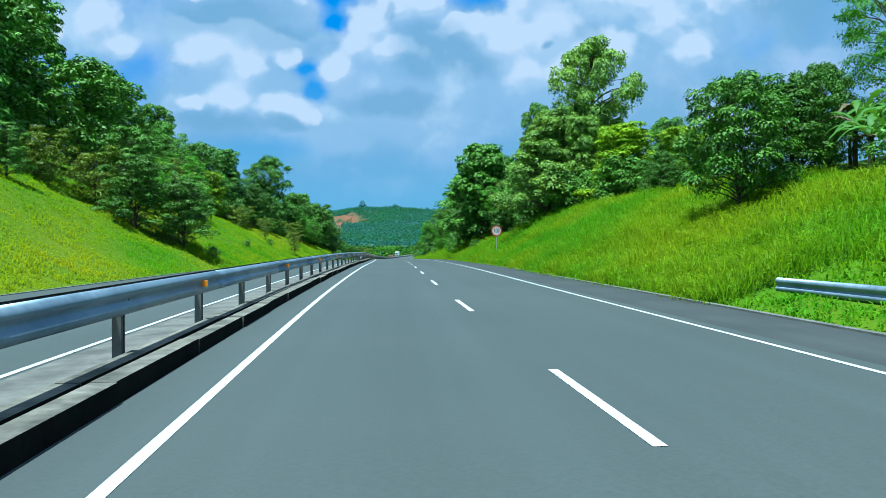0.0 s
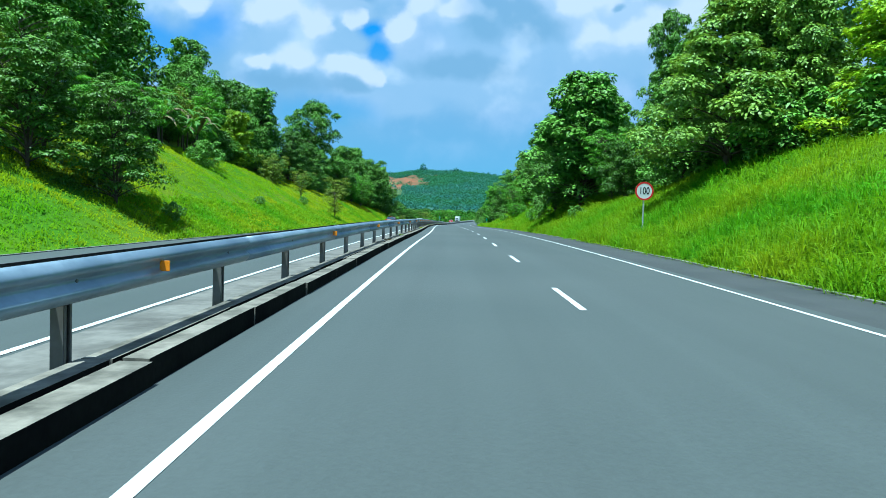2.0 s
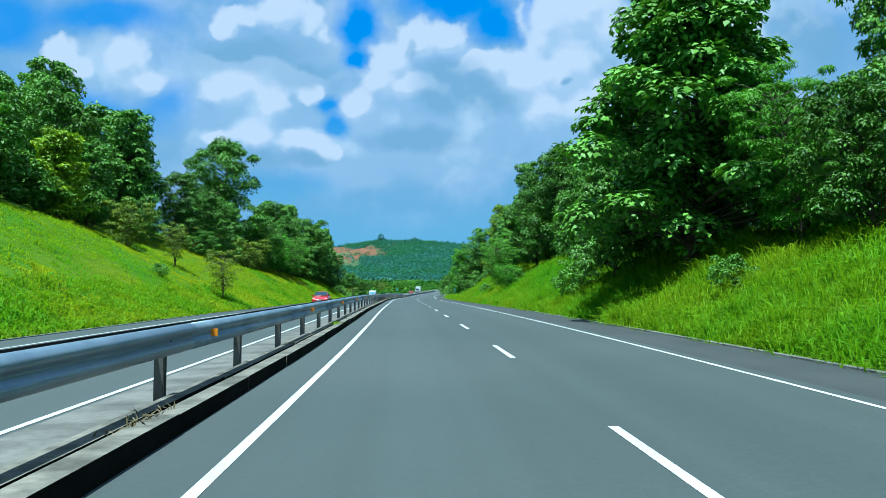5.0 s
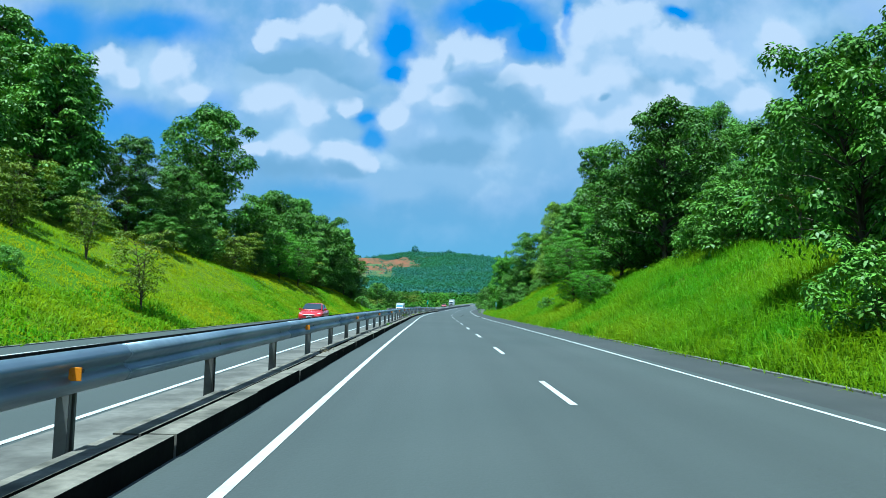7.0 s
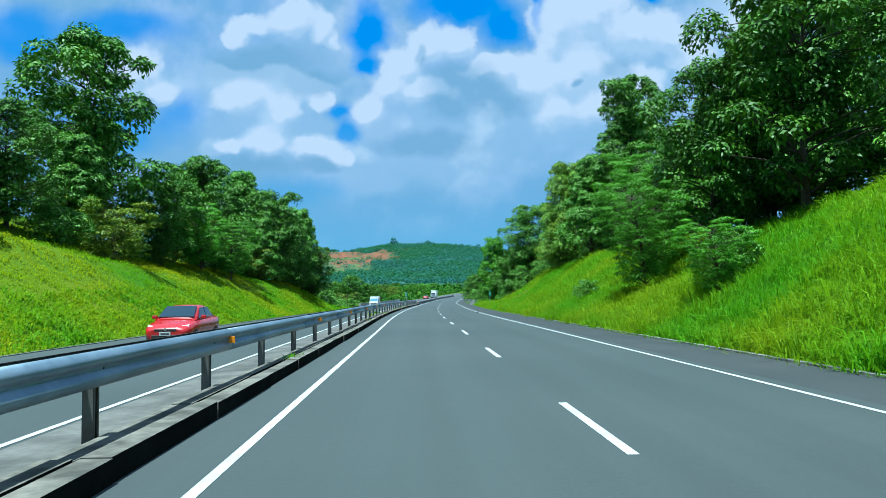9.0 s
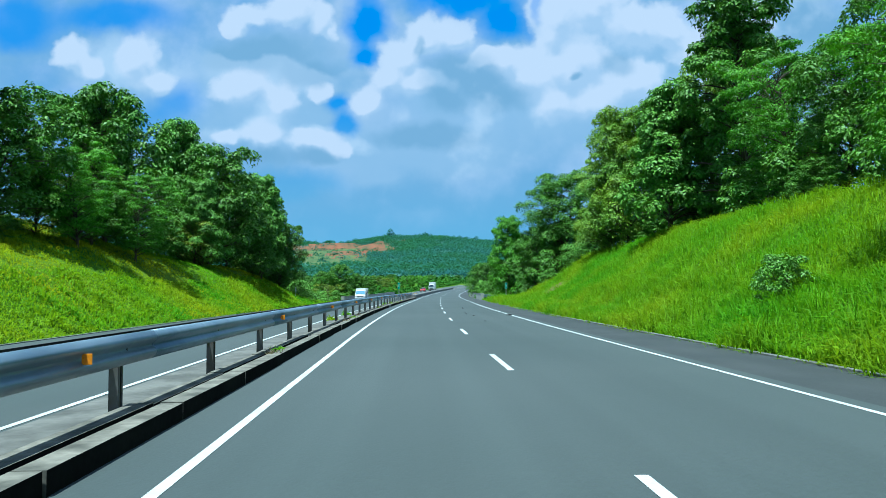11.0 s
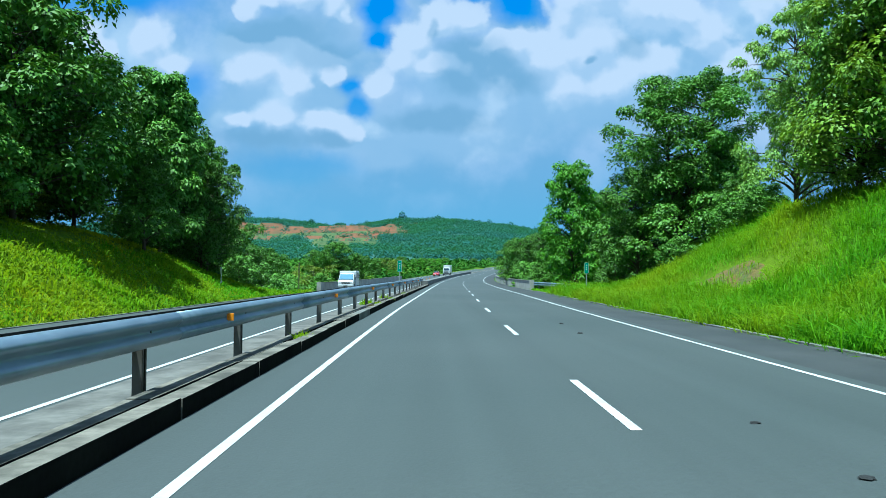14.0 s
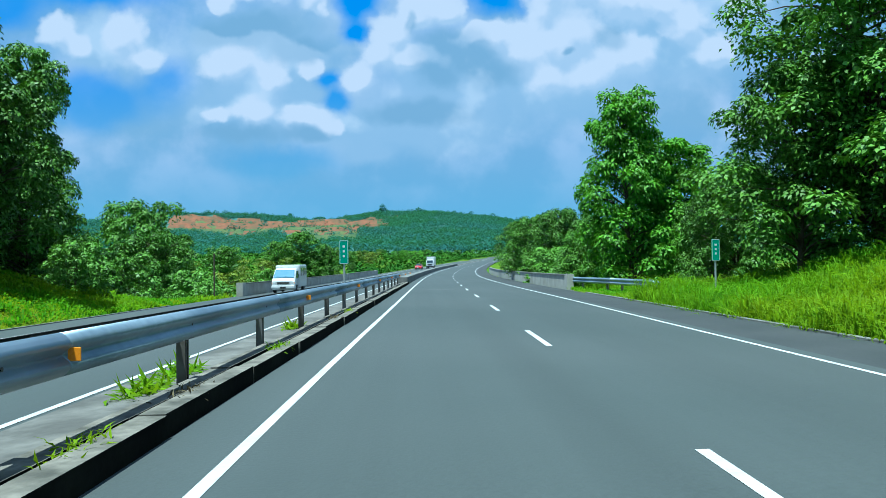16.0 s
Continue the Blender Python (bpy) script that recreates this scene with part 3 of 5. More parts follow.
for k in range(NB):
    y0 = -40.2 + k * 2 * SPAN
    part("beam", beam(RAIL_R, 1, RAIL_Z, y0, y0 + 2 * SPAN + 0.04), None, guard)
    # the far beam has its unlit look put into the steel's colour
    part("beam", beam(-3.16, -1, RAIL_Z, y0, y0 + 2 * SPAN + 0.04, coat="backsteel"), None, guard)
bm = bmesh.new()
box(0.17, 0.11, 0.28, 0.008, bm=bm)
block = bpy.data.meshes.new("spacer")
bm.to_mesh(block)
bm.free()
block.materials.append(M["post"])
bm = bmesh.new()
box(0.10, 0.012, 0.105, 0.004, bm=bm)
rm_ = bpy.data.meshes.new("reflector")
bm.to_mesh(rm_)
bm.free()
rm_.materials.append(M["amber"])
for k in range(2 * NB + 1):
    y = 7.59 - 13 * SPAN + k * SPAN
    if y > MED_END:
        break
    part("post", pm, None, guard, "", Matrix.Translation((float(lat(y)) - 3.07, y, float(rz(y)) + 0.10)))
    part("spacer", block, None, guard, "", Matrix.Translation((float(lat(y)) - 3.07, y, float(rz(y)) + RAIL_Z)))
bm = rod(0.017, 0.014, Matrix.Rotation(radians(90), 4, "Y"), 6)
bolt = bpy.data.meshes.new("bolt")
bm.to_mesh(bolt)
bm.free()
bolt.materials.append(M["post"])
for k in range(2 * NB + 1):
    y = 7.59 - 13 * SPAN + k * SPAN
    if y > MED_END:
        break
    part("bolt", bolt, None, guard, "", Matrix.Translation((float(lat(y)) + RAIL_R + 0.020, y, float(rz(y)) + RAIL_Z)))
for k in range(-4, 27):
    y = 10.95 + 10.285 * k
    part("reflector", rm_, None, guard, "amber reflector", Matrix.Translation((float(lat(y)) + RAIL_R + 0.098, y, float(rz(y)) + RAIL_Z + 0.0)))
# the bridge's low median walls beyond the beams
tagged(new("bridge_median_wall", ribbon("bridge_median_wall", -3.35, -2.5, MED_END + 1, 420, 0.62, M["concrete"], 4.0, 1, 0.9)), "low dark concrete wall between bridge carriageways", "wall", "", "structure")


# ---- signs, markers, end rails and bridge walls ----
def text_mesh(s, size, m, depth=0.002):
    cu = bpy.data.curves.new("figures", "FONT")
    cu.body, cu.size, cu.align_x, cu.align_y, cu.extrude, cu.offset = s, size, "CENTER", "CENTER", depth, 0.005
    ob = bpy.data.objects.new("figures", cu)
    scene.collection.objects.link(ob)
    bpy.context.view_layer.update()
    me = bpy.data.meshes.new_from_object(ob.evaluated_get(bpy.context.evaluated_depsgraph_get()))
    bpy.data.objects.remove(ob)
    me.name = "figures"
    me.materials.clear()
    me.materials.append(m)
    return me


def disc(r, h, m, n=48):
    return rod(r, h, m, n)


def ring(r0, r1, h, n=64):
    bm = bmesh.new()
    loops = []
    for r, z in ((r0, 0), (r1, 0), (r1, h), (r0, h)):
        loops.append([bm.verts.new((r * math.cos(2 * math.pi * k / n), r * math.sin(2 * math.pi * k / n), z)) for k in range(n)])
    for a in range(4):
        A, B = loops[a], loops[(a + 1) % 4]
        for k in range(n):
            bm.faces.new((A[k], A[(k + 1) % n], B[(k + 1) % n], B[k]))
    bmesh.ops.recalc_face_normals(bm, faces=bm.faces)
    return bm


def speed_sign(x, y, zc):
    g = float(land(x, y))
    s = thing("speed_limit_sign", pose(x, y, g), "round white speed limit sign with red rim on a thin pole", "road sign")
    part("pole", rod(0.038, zc - g + 0.3, Matrix.Translation((0, 0.04, -0.15))), M["pole"], s)
    up = Matrix.Translation((0, 0, zc - g)) @ Matrix.Rotation(radians(90), 4, "X")
    plate = part("plate", disc(0.44, 0.012, up), M["signwhite"], s, "white round plate")
    part("rim", ring(0.375, 0.455, 0.018), M["signred"], plate, "red rim", up @ Matrix.Translation((0, 0, 0.002)))
    part("figures", text_mesh("100", 0.44, M["signblack"]), None, plate, "black figures 100", up @ Matrix.Diagonal((0.80, 1.12, 1, 1)) @ Matrix.Translation((0, 0, 0.019)))
    for dz in (0.2, -0.2):
        part("bracket", box(0.12, 0.03, 0.04, 0.004, Matrix.Translation((0, 0.022, zc - g + dz))), M["pole"], s)
    return s


speed_sign(9.45, 59.8, 3.36)


def distance_marker(x, y, ztop, h=0.78, w=0.30, label="", green=True, turn=0.0, base=None):
    g = float(land(x, y)) if base is None else base
    s = thing("distance_marker", pose(x, y, g, 0, 0, turn), label, "road marker", "green distance markers")
    t = ztop - g
    part("pole", rod(0.035, t + 0.1, Matrix.Translation((0, 0.03, -0.15))), M["pole"], s)
    pl = part("plate", box(w, 0.012, h, 0.004, Matrix.Translation((0, -0.012, t - h / 2))), M["signgreen"] if green else M["pole"], s, "green enamelled plate" if green else "bare grey back of the plate")
    if green:
        for dx in (-w / 2 + 0.02, w / 2 - 0.02):
            part("border", box(0.016, 0.004, h - 0.03, 0, Matrix.Translation((dx, -0.021, t - h / 2))), M["signwhite"], pl, "white border")
        for dz in (0.015, h - 0.015):
            part("border", box(w - 0.03, 0.004, 0.016, 0, Matrix.Translation((0, -0.021, t - dz))), M["signwhite"], pl, "white border")
        for dz, ww in ((0.20, 0.08), (0.36, 0.07), (0.52, 0.07)):
            part("bar", box(ww, 0.004, 0.075, 0, Matrix.Translation((0, -0.021, t - dz))), M["signwhite"], pl, "white bar of unreadable writing")
    return s


distance_marker(11.15, 226.1, 1.98, label="tall green distance marker on a pole in grass")
distance_marker(-14.9, 226.4, 1.53, 0.45, 0.16, "narrow grey marker post in the grass", False)
distance_marker(float(lat(224.3)) - 3.07, 224.3, 2.05, label="green distance marker standing in the median", base=float(rz(224.3)) + 0.1)


def guide_post(x, y, h=0.34):
    g = float(land(x, y))
    s = thing("guide_post", pose(x, y, g), "short pale guide post with orange top in grass", "guide post", "guide posts in the verge")
    part("shaft", rod(0.04, h * 0.7, Matrix.Translation((0, 0, -0.05))), M["signwhite"], s)
    part("cap", rod(0.044, h * 0.34, Matrix.Translation((0, 0, h * 0.66))), M["amber"], s, "orange cap")
    return s


for gy_ in (31.3, 185.7, 206.6, 227.9):
    guide_post(float(lat(gy_)) + EDGE_R + 2.05, gy_)


def end_rail(name, pts, z, label):
    """A short single guardrail through points (r, y), with posts and a curled end."""
    s = thing(name, None, label, "guardrail")
    for (r0, y0), (r1, y1) in zip(pts, pts[1:]):
        part("beam", beam(r0, -1, z, y0, y1, (r0, r1)), None, s)
        for f in (0.12, 0.75):
            y, r = y0 + (y1 - y0) * f, r0 + (r1 - r0) * f
            xx = float(lat(y)) + r + 0.10
            g = float(land(xx, y)) - 0.1
            part("post", post_mesh(float(rz(y)) + z + 0.12 - g), None, s, "", pose(xx, y, g, 0, 0, 180))
    return s


end_rail("shoulder_guardrail", [(9.28, -20), (9.28, -8.5), (9.28, 3.2), (9.30, 15.0)], 0.50, "short galvanised guardrail half sunk in tall grass")
end_rail("bridge_end_guardrail", [(9.75, 232.3), (9.3, 238.2), (8.45, 244.2)], 0.58, "short galvanised guardrail leading to the bridge wall")
tail = thing("guardrail_tail", None, "galvanised guardrail end flaring into the grass", "guardrail")
part("beam", beam(9.75, -1, 0.54, 231.6, 232.35, (9.95, 9.75)), None, tail)


def bridge_wall(name, r, y0, y1, side, label):
    s = tagged(new(name), label, "bridge wall", "", "structure")
    y = y0
    k = 0
    rnd = random.Random(5)
    while y < y1:
        ln = 0.9 if k == 0 else 7.9
        h = 0.93 if k == 0 else 0.84 + rnd.uniform(-0.015, 0.015)
        w = 0.42 if k == 0 else 0.30
        part("panel", ribbon("panel", r - w / 2, r + w / 2, y, y + ln - 0.03, h, M["parapet"], 4.0, 1, h + 0.4), None, s, "pale concrete end block" if k == 0 else "")
        y += ln
        k += 1
    part("coping", ribbon("coping", r - 0.2, r + 0.2, y0 + 0.92, y1, 0.90, M["concrete"], 4.0, 1, 0.06), None, s, "weathered grey coping")
    return s


bridge_wall("bridge_wall", 8.25, 244.0, 330, 1, "pale weathered concrete bridge wall beside the shoulder")
bridge_wall("opposite_bridge_wall", -13.3, 249.5, 330, -1, "weathered concrete bridge wall of the opposite side")
pole = thing("timber_post", pose(-14.3, 253.6, float(land(-14.3, 253.6))), "thin weathered timber post near the bridge", "post")
part("shaft", rod(0.06, 4.0, Matrix(), 8), M["bark"], pole)


# ---- vehicles on the opposite carriageway ----
def loft(stations, m=None):
    """Skin over cross sections: each is (y, [(x, z), ...]) for the near half, mirrored."""
    bm = bmesh.new()
    rows = []
    for y, pts in stations:
        full = [(x, z) for x, z in pts] + [(-x, z) for x, z in reversed(pts) if x > 1e-6]
        rows.append([bm.verts.new((x, y, z)) for x, z in full])
    n = len(rows[0])
    for A, B in zip(rows, rows[1:]):
        for k in range(n):
            bm.faces.new((A[k], A[(k + 1) % n], B[(k + 1) % n], B[k]))
    bm.faces.new(rows[0]), bm.faces.new(list(reversed(rows[-1])))
    bmesh.ops.recalc_face_normals(bm, faces=bm.faces)
    for f in bm.faces:
        f.smooth = len(f.verts) == 4
    return bm


def pane(pts, out, name, parent, m, label="", lift=0.008):
    """A pane through corner points, a little thick, set proud along out."""
    bm = bmesh.new()
    o = Vector(out).normalized()
    a = [bm.verts.new(Vector(p) + o * lift) for p in pts]
    b = [bm.verts.new(Vector(p) - o * 0.02) for p in pts]
    bm.faces.new(a), bm.faces.new(list(reversed(b)))
    for k in range(len(pts)):
        bm.faces.new((a[k], b[k], b[(k + 1) % len(pts)], a[(k + 1) % len(pts)]))
    bmesh.ops.recalc_face_normals(bm, faces=bm.faces)
    return part(name, bm, m, parent, label)


def wheel(parent, x, y, r, w):
    at = Matrix.Translation((x, y, r)) @ Matrix.Rotation(radians(90), 4, "Y")
    bm = rod(r, w, Matrix.Translation((0, 0, -w / 2)), 28)
    bmesh.ops.bevel(bm, geom=[e for e in bm.edges if len(e.link_faces) == 2 and e.calc_face_angle(0) > 1], offset=0.03, segments=2, affect="EDGES")
    ty = part("wheel", bm, M["rubber"], parent, "black tyre", at)
    part("rim", rod(r * 0.62, w + 0.02, Matrix.Translation((0, 0, -w / 2 - 0.01)), 20), M["rim"], ty, "silver rim")
    for k in range(5):
        part("spoke", box(r * 0.5, 0.05, w + 0.03, 0.004, Matrix.Rotation(k * 2 * math.pi / 5, 4, "Z") @ Matrix.Translation((r * 0.3, 0, 0))), M["trim"], ty)
    return ty


def red_car(m):
    c = thing("red_car", m, "shiny red sedan driving on the opposite carriageway", "car")

    def sec(w, top, belt, low):
        return [(0, top), (w * 0.62, top - 0.01), (w * 0.88, top - 0.06), (w * 0.98, belt), (w, (belt + low) / 2 + 0.05), (w * 0.97, low + 0.12), (w * 0.86, low), (0, low)]
    st = [(0.0, sec(0.60, 0.60, 0.52, 0.26)), (0.10, sec(0.74, 0.68, 0.58, 0.22)), (0.35, sec(0.83, 0.78, 0.66, 0.20)), (0.80, sec(0.86, 0.88, 0.76, 0.20)), (1.25, sec(0.87, 0.94, 0.84, 0.20)),
          (2.2, sec(0.87, 0.96, 0.88, 0.20)), (3.3, sec(0.87, 0.98, 0.90, 0.20)), (3.9, sec(0.85, 1.00, 0.88, 0.22)), (4.28, sec(0.78, 0.96, 0.80, 0.26)), (4.38, sec(0.66, 0.86, 0.74, 0.32))]
    part("body", loft(st), M["carred"], c)

    def cab(w, top, bw):
        return [(0, top), (w * 0.8, top - 0.02), (w, top - 0.08), (bw, 0.90), (bw * 0.9, 0.86), (0, 0.86)]
    st = [(1.10, cab(0.70, 0.955, 0.78)), (1.55, cab(0.64, 1.22, 0.80)), (1.95, cab(0.60, 1.42, 0.80)), (2.5, cab(0.60, 1.46, 0.80)), (3.0, cab(0.59, 1.43, 0.79)), (3.5, cab(0.60, 1.22, 0.77)), (3.85, cab(0.64, 1.0, 0.74))]
    part("roof", loft(st), M["carred"], c, "red roof and pillars")
    pane([(-0.66, 1.20, 0.98), (0.66, 1.20, 0.98), (0.57, 1.86, 1.37), (-0.57, 1.86, 1.37)], (0, -0.6, 0.8), "windscreen", c, M["glass"], "dark windscreen", 0.06)
    for s in (-1, 1):
        pane([(s * 0.775, 1.45, 0.96), (s * 0.765, 2.35, 0.98), (s * 0.64, 2.35, 1.36), (s * 0.64, 1.95, 1.34)], (s, 0, 0.35), "side_window", c, M["glass"], "dark side window")
        pane([(s * 0.765, 2.42, 0.98), (s * 0.755, 3.3, 1.0), (s * 0.63, 3.0, 1.34), (s * 0.64, 2.42, 1.36)], (s, 0, 0.35), "side_window", c, M["glass"], "dark side window")
        pane([(s * 0.50, 0.085, 0.62), (s * 0.73, 0.24, 0.64), (s * 0.76, 0.42, 0.76), (s * 0.52, 0.25, 0.72)], (s * 0.3, -0.8, 0.3), "headlight", c, M["lampglass"], "clear headlight")
        part("mirror", box(0.20, 0.12, 0.13, 0.03, Matrix.Translation((s * 0.93, 1.55, 1.0))), M["carred"], c, "red door mirror")
        for y in (0.82, 3.45):
            wheel(c, s * 0.78, y, 0.30, 0.19)
        part("fog_lamp", rod(0.05, 0.03, Matrix.Translation((s * 0.55, 0.06, 0.36)) @ Matrix.Rotation(radians(90), 4, "X"), 12), M["lampglass"], c)
    part("grille", box(0.80, 0.05, 0.09, 0.01, Matrix.Translation((0, 0.02, 0.565))), M["trim"], c, "black grille")
    part("air_intake", box(1.0, 0.05, 0.13, 0.02, Matrix.Translation((0, 0.01, 0.33))), M["trim"], c, "black lower intake")
    part("number_plate", box(0.40, 0.02, 0.14, 0.004, Matrix.Translation((0, -0.03, 0.44))), M["plate"], c, "white number plate")
    part("plate_bar", box(0.30, 0.006, 0.05, 0, Matrix.Translation((0, -0.043, 0.44))), M["trim"], c, "dark bar for the plate's writing")
    part("badge", rod(0.05, 0.015, Matrix.Translation((0, -0.005, 0.60)) @ Matrix.Rotation(radians(90), 4, "X"), 16), M["rim"], c, "plain chrome badge")
    return c


def white_van(m):
    c = thing("white_van", m, "boxy white passenger van on the opposite carriageway", "van")

    def sec(w, top, low, shoulder=0.06):
        mid = min(top - 0.02, 0.95)
        return [(0, top), (w * 0.85, top - 0.01), (w * 0.96, top - shoulder), (w, max(mid, low + 0.2)), (w, low + 0.15), (w * 0.94, low), (0, low)]
    st = [(0.0, sec(0.76, 0.86, 0.30)), (0.06, sec(0.81, 0.98, 0.26)), (0.22, sec(0.83, 1.08, 0.24)), (0.85, sec(0.80, 1.72, 0.24, 0.10)), (1.05, sec(0.80, 1.80, 0.24, 0.10)), (1.62, sec(0.81, 1.84, 0.24, 0.10))]
    part("cab", loft(st), M["carwhite"], c)
    bm = box(1.78, 2.75, 1.56, 0.05, Matrix.Translation((0, 3.0, 1.19)))
    part("passenger_box", bm, M["carwhite"], c, "white boxy passenger body")
    part("roof_cap", box(1.70, 2.6, 0.07, 0.03, Matrix.Translation((0, 3.0, 2.0))), M["carwhite"], c)
    # the windscreen's blue stands for reflected sky
    pane([(-0.74, 0.25, 1.11), (0.74, 0.25, 1.11), (0.68, 0.80, 1.65), (-0.68, 0.80, 1.65)], (0, -0.72, 0.6), "windscreen", c, M["sky_glass"], "windscreen, sky reflection in its blue colour", 0.05)
    for s in (-1, 1):
        pane([(s * 0.825, 0.50, 1.10), (s * 0.825, 1.30, 1.08), (s * 0.80, 1.30, 1.60), (s * 0.80, 0.88, 1.60)], (s, 0, 0.05), "door_window", c, M["glass"], "dark door window")
        for y in (2.0, 2.75, 3.5):
            pane([(s * 0.89, y, 1.22), (s * 0.89, y + 0.58, 1.22), (s * 0.89, y + 0.58, 1.78), (s * 0.89, y, 1.78)], (s, 0, 0), "side_window", c, M["glass"], "dark square side window")
        part("headlight", box(0.26, 0.05, 0.15, 0.02, Matrix.Translation((s * 0.60, 0.02, 0.74))), M["lampglass"], c, "clear rectangular headlight")
        part("indicator", box(0.08, 0.05, 0.13, 0.02, Matrix.Translation((s * 0.77, 0.04, 0.74))), M["amber"], c, "orange indicator")
        mr = part("mirror", box(0.05, 0.10, 0.26, 0.02, Matrix.Translation((s * 0.99, 0.55, 1.25))), M["trim"], c, "black door mirror")
        part("mirror_arm", box(0.16, 0.03, 0.03, 0.004, Matrix.Translation((s * 0.91, 0.55, 1.15))), M["trim"], mr)
        for y in (0.85, 3.5):
            wheel(c, s * 0.76, y, 0.31, 0.18)
        part("door_handle", box(0.02, 0.12, 0.03, 0.005, Matrix.Translation((s * 0.84, 1.30, 0.98))), M["trim"], c, "black handle")
    for k in range(4):
        part("grille_bar", box(0.90, 0.03, 0.025, 0.004, Matrix.Translation((0, -0.005, 0.68 + k * 0.04))), M["trim"], c, "black grille bar")
    part("bumper", box(1.66, 0.14, 0.20, 0.04, Matrix.Translation((0, -0.03, 0.46))), M["carwhite"], c, "white bumper")
    part("number_plate", box(0.42, 0.02, 0.13, 0.004, Matrix.Translation((0, -0.115, 0.42))), M["trim"], c, "dark number plate")
    part("wiper", box(0.55, 0.02, 0.02, 0.004, Matrix.Translation((-0.25, 0.25, 1.16)) @ Matrix.Rotation(radians(8), 4, "Y")), M["trim"], c)
    part("wiper", box(0.55, 0.02, 0.02, 0.004, Matrix.Translation((0.35, 0.25, 1.16)) @ Matrix.Rotation(radians(8), 4, "Y")), M["trim"], c)
    return c


def box_truck(m):
    c = thing("white_truck", m, "small white truck far off behind the median", "truck")
    part("cargo_box", box(2.1, 4.0, 2.2, 0.08, Matrix.Translation((0, 4.0, 2.0))), M["carwhite"], c)
    st = [(0.0, [(0, 1.5), (0.8, 1.48), (0.95, 1.3), (0.98, 0.7), (0.9, 0.45), (0, 0.45)]), (0.45, [(0, 2.3), (0.75, 2.28), (0.95, 2.0), (0.98, 0.7), (0.9, 0.45), (0, 0.45)]),
          (1.7, [(0, 2.4), (0.75, 2.38), (0.95, 2.1), (0.98, 0.7), (0.9, 0.45), (0, 0.45)])]
    part("cab", loft(st), M["carwhite"], c)
    pane([(-0.8, 0.02, 1.52), (0.8, 0.02, 1.52), (0.72, 0.36, 2.15), (-0.72, 0.36, 2.15)], (0, -0.85, 0.5), "windscreen", c, M["glass"], "dark windscreen", 0.05)
    part("bumper", box(1.9, 0.15, 0.3, 0.04, Matrix.Translation((0, -0.05, 0.55))), M["trim"], c)
    part("grille", box(1.2, 0.05, 0.3, 0.02, Matrix.Translation((0, -0.02, 1.05))), M["trim"], c)
    for s in (-1, 1):
        for y in (0.9, 4.6):
            wheel(c, s * 0.85, y, 0.40, 0.24)
    return c


def on_road(r, y, turn=0.0):
    yaw = -math.degrees(math.atan2(float(lat(y + 2) - lat(y - 2)), 4)) + turn
    return pose(float(lat(y)) + r, y, float(pave(r, y)), 0, 0, yaw)


red_car(on_road(-9.1, 139.0))
white_van(on_road(-10.9, 252.0))
box_truck(on_road(-7.2, 385.0))
c2 = copy_thing(bpy.data.objects["red_car"], on_road(-9.6, 379.0))
tagged(c2, "small red sedan far off beside a truck", "car")


# ---- trees, bushes and grass ----
def leaf_cards(rng, cen, nrm, length, width, droop):
    """Leaves as folded four-cornered blades: base, side, tip, side. cen, nrm: (n, 3)."""
    n = len(cen)
    face = nrm * 0.85 + np.array([0, 0, 0.6]) + rng.normal(0, 0.36, (n, 3))
    face /= np.linalg.norm(face, axis=1, keepdims=True) + 1e-9
    tip = nrm * 0.6 + np.array([0, 0, -droop]) + rng.normal(0, 0.5, (n, 3))
    tip -= face * (tip * face).sum(1, keepdims=True)
    tip /= np.linalg.norm(tip, axis=1, keepdims=True) + 1e-9
    side = np.cross(tip, face)
    ln = (length * rng.uniform(0.65, 1.25, n))[:, None]
    wd = (width * rng.uniform(0.7, 1.2, n))[:, None]
    mid = cen + tip * ln * 0.45 + face * ln * 0.10
    v = np.stack([cen, mid + side * wd / 2, cen + tip * ln - face * ln * 0.12, mid - side * wd / 2], 1).reshape(-1, 3)
    q = np.arange(4 * n).reshape(n, 4)
    return v, q


def limb(path, radii, sides=7):
    """A tapered round limb along points: verts and faces."""
    vs, fs = [], []
    for k, (p, r) in enumerate(zip(path, radii)):
        a = Vector(path[min(k + 1, len(path) - 1)]) - Vector(path[max(k - 1, 0)])
        rot = a.to_track_quat("Z", "Y")
        vs += [tuple(Vector(p) + rot @ Vector((r * math.cos(2 * math.pi * i / sides), r * math.sin(2 * math.pi * i / sides), 0))) for i in range(sides)]
    for k in range(len(path) - 1):
        for i in range(sides):
            fs.append((k * sides + i, k * sides + (i + 1) % sides, (k + 1) * sides + (i + 1) % sides, (k + 1) * sides + i))
    fs.append(tuple(range((len(path) - 1) * sides, len(path) * sides)))
    return vs, fs


